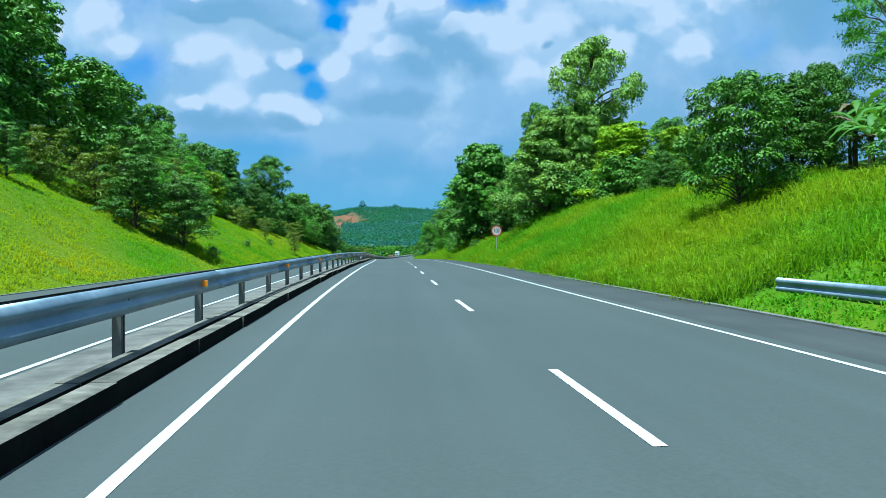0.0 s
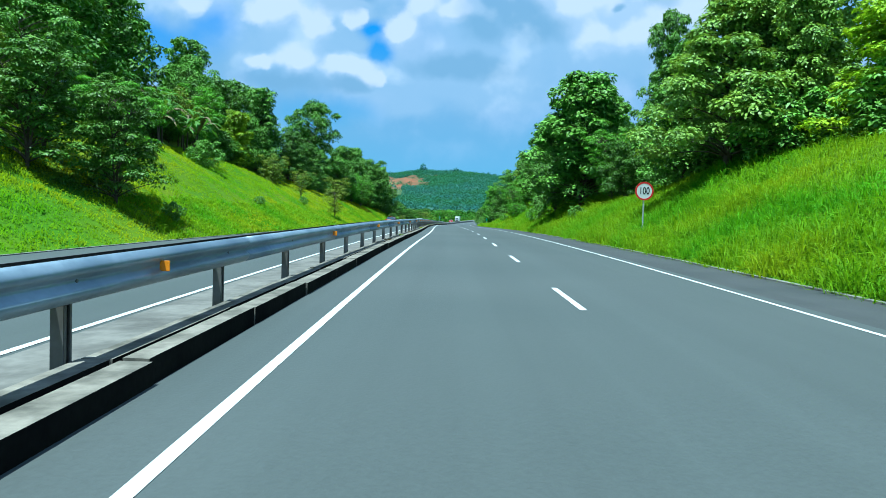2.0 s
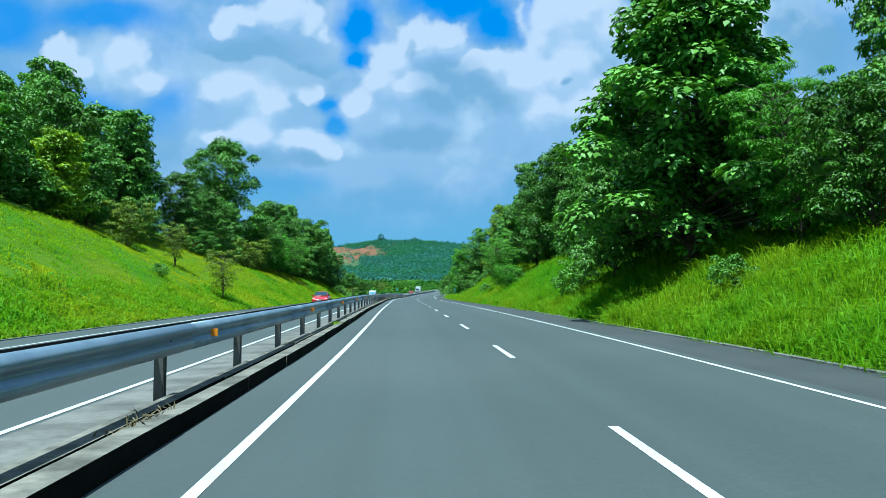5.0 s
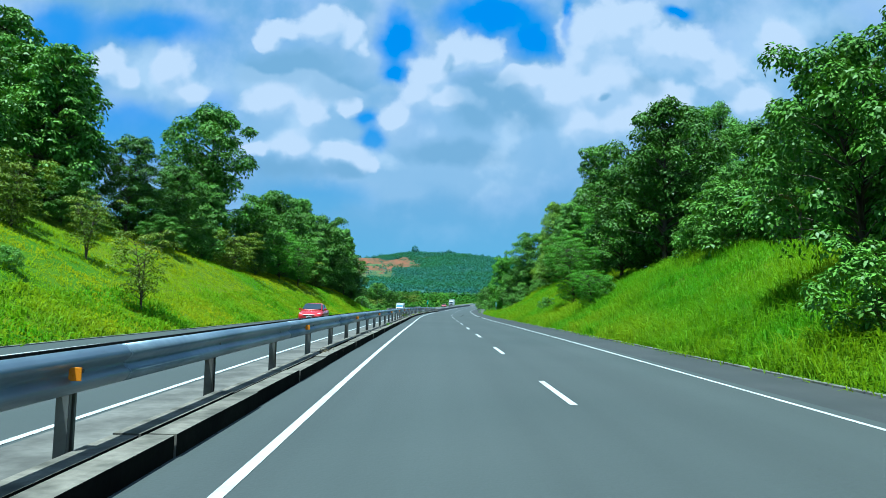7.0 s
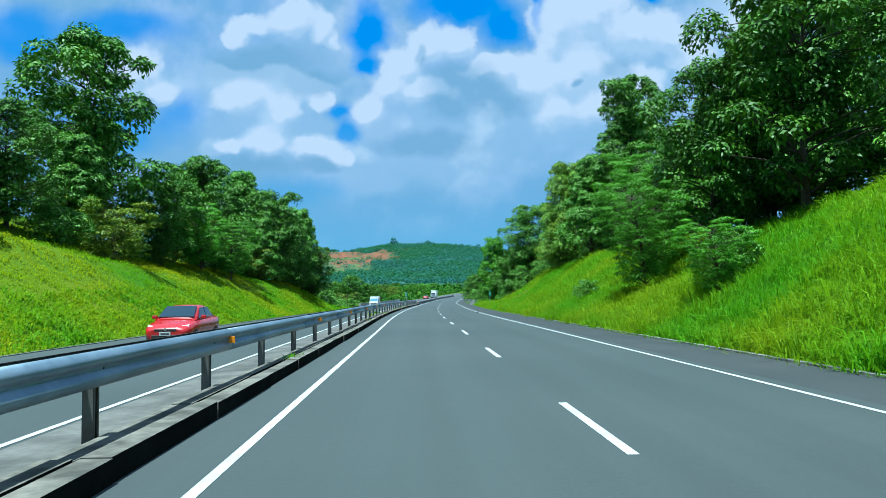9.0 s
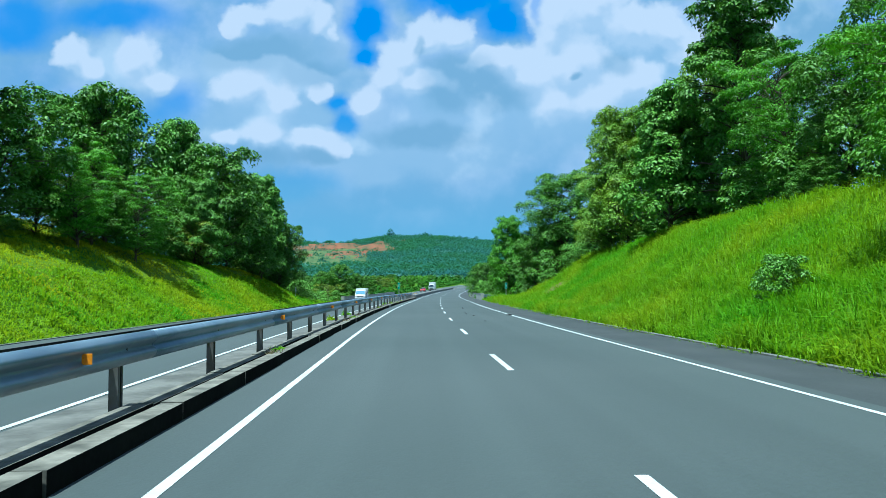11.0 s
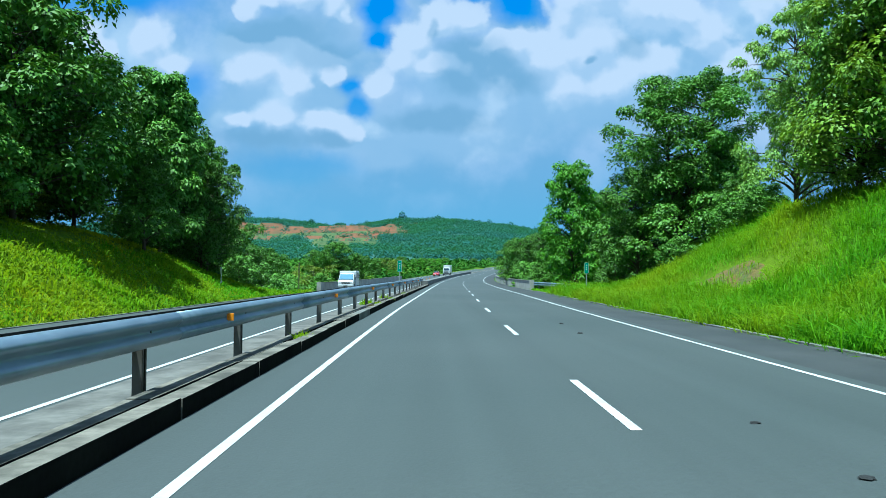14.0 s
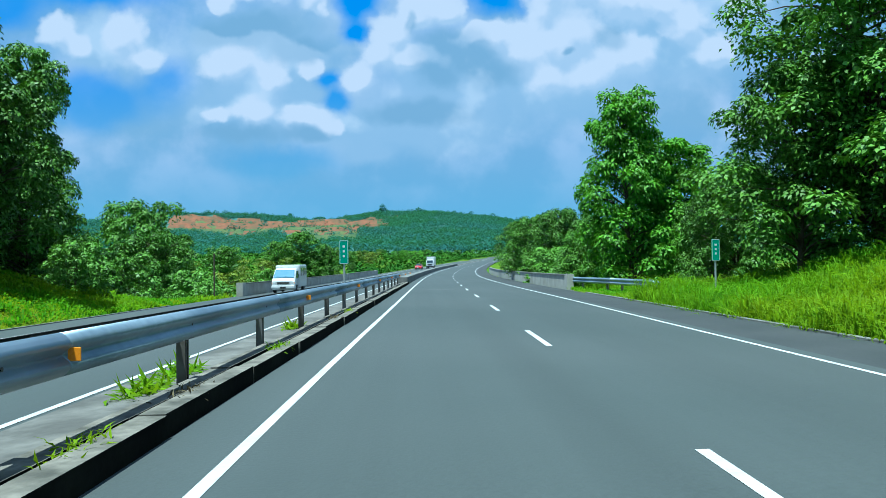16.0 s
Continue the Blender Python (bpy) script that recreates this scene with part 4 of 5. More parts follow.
def tree_meshes(seed, h, spread, low, shape, leaf, clumps, per, rc, droop=0.5, wd=0.55, leafmat="mid", flat=0.75, trunks=1):
    """Trunk-and-limb mesh and crown mesh of a tree of height h. shape(t) gives the crown's half width at t (0 foot, 1 top) of the crown; low: where the crown starts, as a share of h."""
    rng = np.random.default_rng(seed)
    rnd = random.Random(seed)
    vs, fs = [], []

    def add(path, radii, sides=7):
        v, f = limb(path, radii, sides)
        k = len(vs)
        vs.extend(v), fs.extend(tuple(q + k for q in g) for g in f)

    stems = []
    for s in range(trunks):
        lean = Vector((rnd.uniform(-0.1, 0.1) * h * (1 + trunks * 0.5), rnd.uniform(-0.1, 0.1) * h * (1 + trunks * 0.5), 0))
        pts = []
        for k in range(7):
            t = k / 6
            pts.append(Vector((0, 0, -0.35)) + lean * t * t + Vector((rnd.uniform(-1, 1), rnd.uniform(-1, 1), 0)) * 0.018 * h * t + Vector((0, 0, h * 0.88 * t)))
        r0 = 0.017 * h / trunks ** 0.5
        add([tuple(p) for p in pts], [r0 * (1.35 - 0.35 * min(1, k * 2)) * (1 - 0.85 * k / 6) for k in range(7)], 9)
        stems.append(pts)
    cens, rads = [], []
    for k in range(clumps):
        t = (k + rnd.random()) / clumps
        t = t ** 0.85
        a = k * 2.39996 + rnd.uniform(-0.5, 0.5)
        w = shape(t) * spread * (0.55 + 0.45 * rnd.random() ** 0.5)
        if rnd.random() < 0.25:
            w *= 0.4
        z = h * (low + (1 - low) * t) - rc * 0.45
        stem = stems[k % trunks]
        zz = min(max((z - 0.22 * w) / (h * 0.88), 0.12), 0.97) * 6
        i = int(zz)
        base = stem[i].lerp(stem[min(i + 1, 6)], zz - i)
        top = Vector((stem[min(int(z / (h * 0.88) * 6), 6)].x * 0.7 + w * math.cos(a), stem[min(int(z / (h * 0.88) * 6), 6)].y * 0.7 + w * math.sin(a), z))
        mid = base.lerp(top, 0.55) + Vector((rnd.uniform(-0.2, 0.2), rnd.uniform(-0.2, 0.2), 0.10 * w))
        rr = 0.0055 * h * (1.15 - 0.6 * t)
        add([tuple(base), tuple(base.lerp(mid, 0.5) + Vector((0, 0, 0.04 * w))), tuple(mid), tuple(top)], [rr, rr * 0.8, rr * 0.55, rr * 0.15], 5)
        cens.append(top), rads.append(rc * rnd.uniform(0.7, 1.25) * (1.1 - 0.35 * t))
    trunk = mesh_of("trunk", vs, fs, M["bark"], True)
    C = np.array([tuple(c) for c in cens])
    R = np.array(rads)
    k = np.repeat(np.arange(clumps), per)
    d = rng.normal(0, 1, (len(k), 3))
    d /= np.linalg.norm(d, axis=1, keepdims=True)
    d[:, 2] = np.where((d[:, 2] < -0.1) & (rng.random(len(k)) < 0.8), -d[:, 2], d[:, 2])
    rad = R[k] * rng.uniform(0.3, 1.0, len(k)) ** 0.4 * (1 + 0.22 * np.sin(5 * d[:, 0] + k) * np.sin(4 * d[:, 1] + 2 * k))
    cen = C[k] + d * rad[:, None] * np.array([1, 1, flat])
    v, q = leaf_cards(rng, cen, d, leaf, leaf * wd, droop)
    crown = fast_mesh("crown", v, q, LEAF[leafmat])
    return trunk, crown


def dome(t):
    return math.sqrt(max(0.02, 1 - (1.55 * t - 0.62) ** 2)) if t < 1 else 0.3


def cone(t):
    return 1.0 - 0.72 * t if t > 0.12 else 0.75 + 2 * t


def tiers(t):
    return (0.55 + 0.45 * abs(math.sin(t * 9.0))) * (1.05 - 0.62 * t)


def billow(t):
    return (0.80 + 0.28 * math.sin(t * 11)) * math.sqrt(max(0.05, 1 - (1.35 * t - 0.5) ** 2))


def umbrella(t):
    return 0.35 + 0.75 * t if t < 0.8 else 0.95 - 1.2 * (t - 0.8)


KINDS = {}
# seed, height, spread, low, shape, leaf, clumps, leaves a clump, clump radius, droop, leaf width, leaf material, flatness, stems
KINDS["teak_tree"] = (11, 12.0, 4.2, 0.13, cone, 0.27, 96, 270, 0.95, 0.7, 0.62, "mid", 0.8, 1)
KINDS["pale_tree"] = (31, 12.0, 4.2, 0.12, cone, 0.25, 96, 270, 0.95, 0.7, 0.62, "pale", 0.8, 1)
KINDS["tall_tree"] = (12, 16.0, 5.2, 0.1, tiers, 0.27, 120, 220, 0.95, 0.35, 0.55, "mid", 0.62, 1)
KINDS["round_tree"] = (13, 10.0, 4.6, 0.14, dome, 0.29, 89, 182, 1.0, 0.3, 0.55, "deep", 0.8, 2)
KINDS["dark_tree"] = (14, 11.0, 4.3, 0.15, billow, 0.27, 86, 182, 0.96, 0.3, 0.5, "deep", 0.75, 1)
KINDS["billowy_tree"] = (15, 15.0, 5.4, 0.13, billow, 0.28, 122, 230, 1.05, 0.35, 0.5, "mid", 0.85, 1)
KINDS["silvery_tree"] = (35, 15.0, 5.4, 0.13, billow, 0.27, 122, 230, 1.05, 0.6, 0.6, "pale", 0.8, 1)
KINDS["open_tree"] = (37, 14.0, 4.8, 0.17, billow, 0.24, 100, 210, 0.95, 0.6, 0.6, "pale", 0.7, 2)
KINDS["leafy_tree"] = (43, 14.0, 4.7, 0.10, cone, 0.23, 150, 250, 1.1, 0.6, 0.6, "yellowish", 0.85, 2)
KINDS["spreading_tree"] = (45, 15.0, 5.2, 0.10, billow, 0.22, 150, 270, 1.1, 0.6, 0.6, "mid", 0.85, 2)
KINDS["fresh_tree"] = (47, 9.0, 3.4, 0.10, tiers, 0.24, 90, 170, 0.85, 0.2, 0.5, "fresh", 0.6, 1)
KINDS["bushy_tree"] = (41, 6.0, 2.2, 0.2, dome, 0.17, 84, 170, 0.6, 0.5, 0.5, "deep", 0.7, 2)
KINDS["lime_tree"] = (16, 9.0, 3.4, 0.08, tiers, 0.25, 100, 200, 0.85, 0.2, 0.5, "lime", 0.55, 1)
KINDS["feathery_tree"] = (17, 7.0, 3.3, 0.16, umbrella, 0.13, 90, 260, 0.72, 0.25, 0.42, "fresh", 0.36, 2)
KINDS["young_tree"] = (18, 6.0, 2.5, 0.14, tiers, 0.16, 64, 166, 0.58, 0.45, 0.5, "deep", 0.5, 3)
KINDS["sparse_tree"] = (19, 5.0, 1.9, 0.25, umbrella, 0.16, 45, 57, 0.48, 0.3, 0.45, "olive", 0.5, 2)
KINDS["shrub"] = (20, 3.0, 1.7, 0.05, dome, 0.2, 40, 90, 0.5, 0.35, 0.5, "mid", 0.75, 4)
KINDS["olive_shrub"] = (21, 4.0, 2.3, 0.1, umbrella, 0.17, 48, 90, 0.56, 0.3, 0.45, "olive", 0.5, 3)
PROTO = {}
TREE_WORDS = {
    "teak_tree": ("broad-leaved tree with drooping green leaves", "tree"), "pale_tree": ("broad-leaved tree with pale yellowish green leaves", "tree"), "tall_tree": ("tall slender tree with tiers of green leaves", "tree"), "round_tree": ("round dense dark green tree", "tree"),
    "dark_tree": ("dark green leafy tree", "tree"), "billowy_tree": ("large billowing green tree", "tree"), "silvery_tree": ("large spreading tree with pale drooping green leaves", "tree"), "open_tree": ("open-crowned tree with pale leaves and bare lower trunk", "tree"), "leafy_tree": ("tall dense tree with yellowish green leaves", "tree"), "spreading_tree": ("broad spreading tree with drooping green leaves", "tree"), "fresh_tree": ("slender tree with fresh light green leaves", "tree"), "bushy_tree": ("bushy dark green tree leafy to the ground", "tree"), "lime_tree": ("light yellow-green leafy tree", "tree"), "feathery_tree": ("feathery green small-leaved tree", "tree"),
    "young_tree": ("young bushy tree with several stems", "tree"), "sparse_tree": ("thin sparse olive-green small tree", "tree"), "shrub": ("low bushy green shrub", "shrub"), "olive_shrub": ("spreading yellowish olive shrub", "shrub"),
}


def plant(kind, x, y, h, wide=1.0, where="on the grassy bank", turn=None, z=None, group=""):
    """A tree or shrub of height h with its foot on the ground."""
    rnd = random.Random(int(x * 131 + y * 17 + h * 7))
    g = float(land(x, y)) if z is None else z
    turn = rnd.uniform(0, 360) if turn is None else turn
    s = h / KINDS[kind][1]
    m = pose(x, y, g - 0.05, rnd.uniform(-2.5, 2.5), rnd.uniform(-2.5, 2.5), turn) @ Matrix.Diagonal((s * wide, s * wide * rnd.uniform(0.9, 1.1), s, 1))
    words, cat = TREE_WORDS[kind]
    far = y > 300 or y < 15 or abs(x) > 30
    key = (kind, far)
    if key not in PROTO:
        spec = list(KINDS[kind])
        spec[7] = int(spec[7] * 1.25)
        if far:
            spec[5], spec[7] = spec[5] * 1.55, int(spec[7] * 0.42)
        PROTO[key] = tree_meshes(*spec)
    t = thing(kind, m, f"{words} {where}", cat, group)
    part("trunk", PROTO[key][0], None, t)
    part("crown", PROTO[key][1], None, t)
    return t


def plant_stretch(where, rows):
    """The trees of one stretch of the bank: kind, x, y, height, width."""
    for row in rows:
        plant(*row, where=where)


# beside the near carriageway
RIGHT = "beside the shoulder"
plant_stretch(RIGHT, [("bushy_tree", 14.3, 26.8, 5.7, 1.05), ("young_tree", 17.6, 29.5, 4.4, 1.3), ("round_tree", 19.5, 31, 5.2, 0.75), ("dark_tree", 23.5, 35, 6.0, 0.8), ("feathery_tree", 29.8, 37, 11.5, 0.8), ("round_tree", 24, 27, 5, 1.0), ("dark_tree", 27, 30, 7, 1.0), ("shrub", 21, 24.5, 3.0, 1.2), ("shrub", 24, 22, 3.2, 1.2), ("round_tree", 29, 25, 6, 1.0), ("dark_tree", 32, 33, 9, 1.0), ("round_tree", 30, 24, 8, 0.9)])
plant_stretch(RIGHT, [("dark_tree", 24, 12, 8, 1), ("teak_tree", 22, 2, 8, 1)])
plant_stretch(RIGHT, [("silvery_tree", 20.3, 66, 17.0, 0.82), ("lime_tree", 19.2, 55.5, 6.6, 1.5), ("lime_tree", 23.5, 54, 5.6, 1.3), ("dark_tree", 28.5, 60, 6.5, 1.0), ("pale_tree", 14.6, 62.8, 10.0, 1.35), ("pale_tree", 18.0, 61, 8.0, 1.1), ("teak_tree", 19.5, 67, 10.5, 1.0), ("billowy_tree", 25, 63, 8, 0.9)])
plant_stretch(RIGHT, [("tall_tree", 18.6, 87.5, 16.0, 0.62), ("teak_tree", 15.3, 72, 9.5, 1.05), ("round_tree", 14.6, 84, 5.0, 0.9), ("dark_tree", 22, 76, 12, 1.0), ("teak_tree", 12.8, 94, 13.0, 1.42), ("round_tree", 16.5, 91, 6.0, 1.0), ("feathery_tree", 14.3, 87.5, 6.5, 0.8)])
plant_stretch(RIGHT, [("teak_tree", 11.4, 101, 9.0, 0.8), ("dark_tree", 16, 103, 11.5, 1.0), ("round_tree", 12.8, 109, 7.5, 0.9), ("dark_tree", 18, 112, 9.5, 1.0), ("shrub", 10.2, 104, 2.2, 1.1), ("shrub", 11.0, 86, 1.3, 1.0)])
plant_stretch(RIGHT, [("dark_tree", 24, 121, 9.5, 1.0), ("round_tree", 27, 116, 8, 1.0), ("round_tree", 31, 134, 9, 1.1), ("dark_tree", 28, 141, 11.0, 1.1), ("dark_tree", 33, 146, 11.5, 1.1)])
plant_stretch(RIGHT, [("dark_tree", 18.5, 146, 13.6, 0.92), ("teak_tree", 20.5, 153, 13.0, 0.86), ("spreading_tree", 24.2, 152.5, 14.8, 0.8), ("dark_tree", 30, 156, 13.5, 1.0), ("dark_tree", 20.6, 136, 6.2, 0.95), ("dark_tree", 24.5, 136, 7.2, 1.0), ("shrub", 16.5, 133.5, 2.4, 1.1), ("shrub", 17, 128, 3.6, 1.2), ("shrub", 18.4, 131.5, 4.0, 1.2), ("round_tree", 21.5, 130.5, 6.0, 1.0), ("feathery_tree", 10.9, 138.3, 2.9, 1.15)])
plant_stretch(RIGHT, [("shrub", 11.8, 139.5, 2.1, 1.1)])
plant_stretch(RIGHT, [("feathery_tree", 11.8, 149.5, 6.0, 0.95), ("feathery_tree", 14.0, 155, 7.0, 1.0), ("dark_tree", 16.5, 152, 10.5, 0.95), ("round_tree", 20.5, 163, 7.5, 0.95), ("teak_tree", 22, 159, 11, 1.0), ("shrub", 20.5, 166.5, 3.4, 1.0), ("shrub", 10.6, 158, 1.5, 1.0)])
plant_stretch(RIGHT, [("dark_tree", 22.0, 173, 9.0, 0.95), ("billowy_tree", 23.5, 170, 12.0, 0.9), ("feathery_tree", 21.5, 176.5, 9.5, 0.9), ("tall_tree", 22.4, 185, 18.0, 0.95), ("teak_tree", 18.6, 189, 11.0, 1.0), ("silvery_tree", 25.5, 192, 15.5, 0.95)])
plant_stretch(RIGHT, [("leafy_tree", 20.2, 204.5, 14.2, 1.0), ("leafy_tree", 18.9, 206.5, 8.0, 1.15), ("open_tree", 20.7, 215.3, 13.0, 0.72), ("tall_tree", 24.5, 203, 14.5, 1.0), ("shrub", 18.6, 214.5, 1.9, 1.2), ("shrub", 20.6, 218.5, 2.4, 1.2)])
# darker-leaved tree at y 228 stands in for shade under the spreading crown
plant_stretch(RIGHT, [("spreading_tree", 18.0, 227.0, 14.8, 1.12), ("dark_tree", 15.4, 228.0, 8.8, 0.95), ("round_tree", 20.5, 222, 5.0, 0.9), ("dark_tree", 19, 231, 9.5, 0.95), ("teak_tree", 22.5, 228, 10, 0.9), ("shrub", 15.5, 219.5, 2.0, 1.1), ("shrub", 18, 216.5, 2.2, 1.2)])
plant_stretch(RIGHT, [("fresh_tree", 14.3, 246, 13.4, 0.78), ("fresh_tree", 17.2, 247, 11.5, 1.0), ("round_tree", 19, 241, 8.5, 0.9), ("dark_tree", 16.5, 239, 6.5, 0.8), ("round_tree", 14.0, 254, 6.2, 0.85), ("dark_tree", 20, 255, 9.0, 1.0)])
plant_stretch(RIGHT, [("round_tree", 14.2, 268, 8.0, 0.9), ("round_tree", 12.3, 275, 7.0, 0.9), ("round_tree", 15.5, 280, 8.2, 0.9), ("round_tree", 14, 292, 7.8, 0.85), ("feathery_tree", 19, 300, 9.0, 1.1), ("dark_tree", 20, 318, 8.5, 1.0), ("shrub", 12.6, 262, 3.8, 1.2), ("shrub", 12.4, 254.5, 3.5, 1.0)])
under = random.Random(12)
for k in range(46):
    y = 44 + k * 4.1 + under.uniform(-1.2, 1.2)
    if 118 < y < 124 or 208 < y < 219:
        continue
    plant(under.choice(("shrub", "shrub", "round_tree", "young_tree")), float(lat(y) + crest_rx(y)) + under.uniform(0.8, 4.5), y, under.uniform(2.2, 4.2), 1.25, where=RIGHT)

# beyond the opposite carriageway
LEFT = "across the highway"
plant_stretch(LEFT, [("young_tree", -20.3, 58.5, 6.3, 1.2), ("young_tree", -17.2, 61, 6.2, 1.15), ("olive_shrub", -24.0, 60, 5.0, 1.1), ("young_tree", -22.6, 64, 8.2, 1.1), ("feathery_tree", -18.6, 64.5, 6.2, 0.9), ("olive_shrub", -27, 57, 4.4, 1.0), ("young_tree", -25.5, 49, 4.0, 0.9), ("shrub", -15.6, 64.5, 1.1, 1.0)])
plant_stretch(LEFT, [("tall_tree", -34, 58, 17.5, 1.05), ("dark_tree", -36, 66, 15, 1.1), ("billowy_tree", -41, 74, 18, 1.0), ("dark_tree", -33, 78, 12.5, 1.1), ("tall_tree", -47, 96, 20, 1.05), ("dark_tree", -38, 92, 14, 1.1), ("round_tree", -33, 46, 10, 1.1), ("dark_tree", -35, 36, 13, 1.1), ("tall_tree", -40, 44, 16, 1.0)])
plant_stretch(LEFT, [("billowy_tree", -46, 84, 16, 1), ("dark_tree", -40, 104, 13.5, 1.1), ("feathery_tree", -31.5, 112, 8.0, 1.1), ("round_tree", -34, 118, 9.0, 1.0), ("olive_shrub", -32.5, 106, 6.0, 1.0), ("round_tree", -44, 118, 13, 1.1), ("billowy_tree", -50, 128, 16, 1.0), ("shrub", -25.0, 97, 2.8, 1.1), ("shrub", -18, 92, 0.9, 1)])
plant_stretch(LEFT, [("lime_tree", -31, 127, 8.0, 1.05), ("dark_tree", -31.5, 134, 8.6, 1.0), ("dark_tree", -36.5, 140, 12.5, 1.0), ("olive_shrub", -26.5, 131.5, 4.6, 1.05), ("round_tree", -34, 149, 9.5, 1.0), ("sparse_tree", -16.3, 127, 4.6, 1.1), ("shrub", -19.5, 120, 1.1, 1)])
plant_stretch(LEFT, [("dark_tree", -39, 156, 14.5, 1.05), ("billowy_tree", -38, 131, 11.5, 1.0), ("tall_tree", -57, 175.5, 21, 1.1), ("feathery_tree", -43, 166, 12, 1.0), ("billowy_tree", -48, 158, 16, 1.0), ("tall_tree", -33, 147, 14.5, 0.95), ("dark_tree", -29, 153, 9.0, 1.0), ("dark_tree", -27, 160, 8.5, 1.0), ("sparse_tree", -22.5, 133, 4.4, 1.0)])
plant_stretch(LEFT, [("dark_tree", -29.6, 174, 18.4, 0.98), ("teak_tree", -26.5, 168, 8.5, 1.05), ("round_tree", -24.8, 180, 8.5, 1.0), ("dark_tree", -33, 184, 12.5, 1.0), ("feathery_tree", -21.6, 184, 7.0, 0.95), ("feathery_tree", -20.3, 190, 6.5, 1.0)])
plant_stretch(LEFT, [("round_tree", -24.5, 194.5, 12.6, 0.92), ("tall_tree", -25.3, 196.5, 13.0, 0.75), ("dark_tree", -28, 203, 11.5, 1.0), ("round_tree", -21.6, 212.5, 12.4, 0.95), ("teak_tree", -20.6, 207, 8.5, 1.0), ("teak_tree", -24.4, 213.5, 15.0, 0.9), ("round_tree", -21.2, 218, 10.5, 0.9), ("teak_tree", -19.4, 226.5, 13.2, 0.9), ("dark_tree", -22.5, 231, 13.5, 0.95)])
plant_stretch(LEFT, [("dark_tree", -17.6, 219.5, 7.0, 0.85), ("round_tree", -17.8, 231, 8.6, 0.8), ("dark_tree", -28, 224, 14, 1.0), ("tall_tree", -21.5, 240.5, 14.0, 0.75), ("round_tree", -19.4, 238, 7.6, 0.8), ("dark_tree", -24.5, 243, 11, 0.9), ("shrub", -16.2, 236, 2.6, 1.0), ("shrub", -17.2, 243, 3.4, 1.1)])
plant_stretch(LEFT, [("round_tree", -26.5, 271, 12.8, 0.85), ("round_tree", -22.4, 263, 9.0, 1.0), ("dark_tree", -33, 266, 11, 1.0), ("shrub", -16.3, 256, 4.2, 1.0), ("shrub", -17.5, 264, 4.6, 1.2), ("olive_shrub", -19.5, 277, 5.6, 1.1), ("shrub", -16.5, 285, 4.2, 1.2), ("olive_shrub", -20, 300, 6, 1.2)])
plant_stretch(LEFT, [("dark_tree", -22.2, 348, 11.2, 1.05), ("dark_tree", -28, 352, 9.4, 1.0), ("round_tree", -17.5, 352, 8, 0.9), ("round_tree", -36, 340, 8.5, 1.1), ("feathery_tree", -45, 330, 9, 1.2), ("round_tree", -40, 300, 9, 1.1)])
for k in range(44):
    y = 84 + k * 3.7 + under.uniform(-1.2, 1.2)
    plant(under.choice(("shrub", "olive_shrub", "round_tree", "young_tree", "dark_tree")), float(lat(y) + crest_lx(y)) - under.uniform(1.0, 6.5), y, under.uniform(2.6, 5.2), 1.25, where=LEFT)

# the valley beyond the bridge: scattered trees along the far road
vr = random.Random(77)
for k in range(64):
    y = vr.uniform(330, 620)
    side = vr.choice((-1, -1, 1))
    off = vr.uniform(17, 90) if side < 0 else vr.uniform(12, 55)
    x = float(lat(y)) + side * off
    plant(vr.choice(("round_tree", "dark_tree", "olive_shrub", "feathery_tree")), x, y, vr.uniform(3.2, 6.5), 1.15, where="in the valley beyond the bridge")


def banana_plant(x, y, h, seed, where):
    """A banana clump: pulpy stems and long arching torn leaves with a midrib."""
    rng = random.Random(seed)
    t = thing("banana_plant", pose(x, y, float(land(x, y)) - 0.05), f"banana plant with long torn arching leaves {where}", "banana plant", "banana plants")
    for s in range(3):
        ox, oy = rng.uniform(-0.7, 0.7), rng.uniform(-0.7, 0.7)
        sh = h * rng.uniform(0.30, 0.42)
        v, f = limb([(ox, oy, -0.2), (ox * 1.1, oy * 1.1, sh * 0.5), (ox * 1.2, oy * 1.2, sh)], [0.10, 0.085, 0.05], 9)
        part("stem", mesh_of("stem", v, f, M["bark"], True), None, t, "pale brown pulpy stem")
        for k in range(7):
            a = k * 2 * math.pi / 7 + rng.uniform(-0.4, 0.4)
            ln, wd = h * rng.uniform(0.50, 0.72), h * 0.052
            rise = rng.uniform(0.7, 2.0)
            vs, fs = [], []
            n = 22
            for i in range(n + 1):
                u = i / n
                rad = ln * u * 0.8
                zz = sh + ln * (rise * u * (1 - 0.55 * u) * 0.75 - 0.62 * u * u * u * 0.6)
                w = wd * math.sin(math.pi * min(1, 0.08 + u * 0.92)) ** 0.6 * (1 - 0.3 * u)
                c, s_ = math.cos(a), math.sin(a)
                px, py = ox * 1.2 + rad * c, oy * 1.2 + rad * s_
                cut = 0.35 if rng.random() < 0.4 else 1.0
                w2 = w * (0.4 if rng.random() < 0.35 else 1.0)
                vs += [(px - w2 * s_, py + w2 * c, zz - w * 0.35 * rng.uniform(0.6, 1.6)), (px, py, zz), (px + w * cut * s_, py - w * cut * c, zz - w * 0.35 * rng.uniform(0.6, 1.6))]
            for i in range(n):
                q = 3 * i
                fs += [(q, q + 1, q + 4, q + 3), (q + 1, q + 2, q + 5, q + 4)]
            dry = rng.random() < 0.12
            part("leaf", mesh_of("leaf", vs, fs, LEAF["dry" if dry else "banana"], True), None, t, "dry orange-brown leaf" if dry else "")
    return t


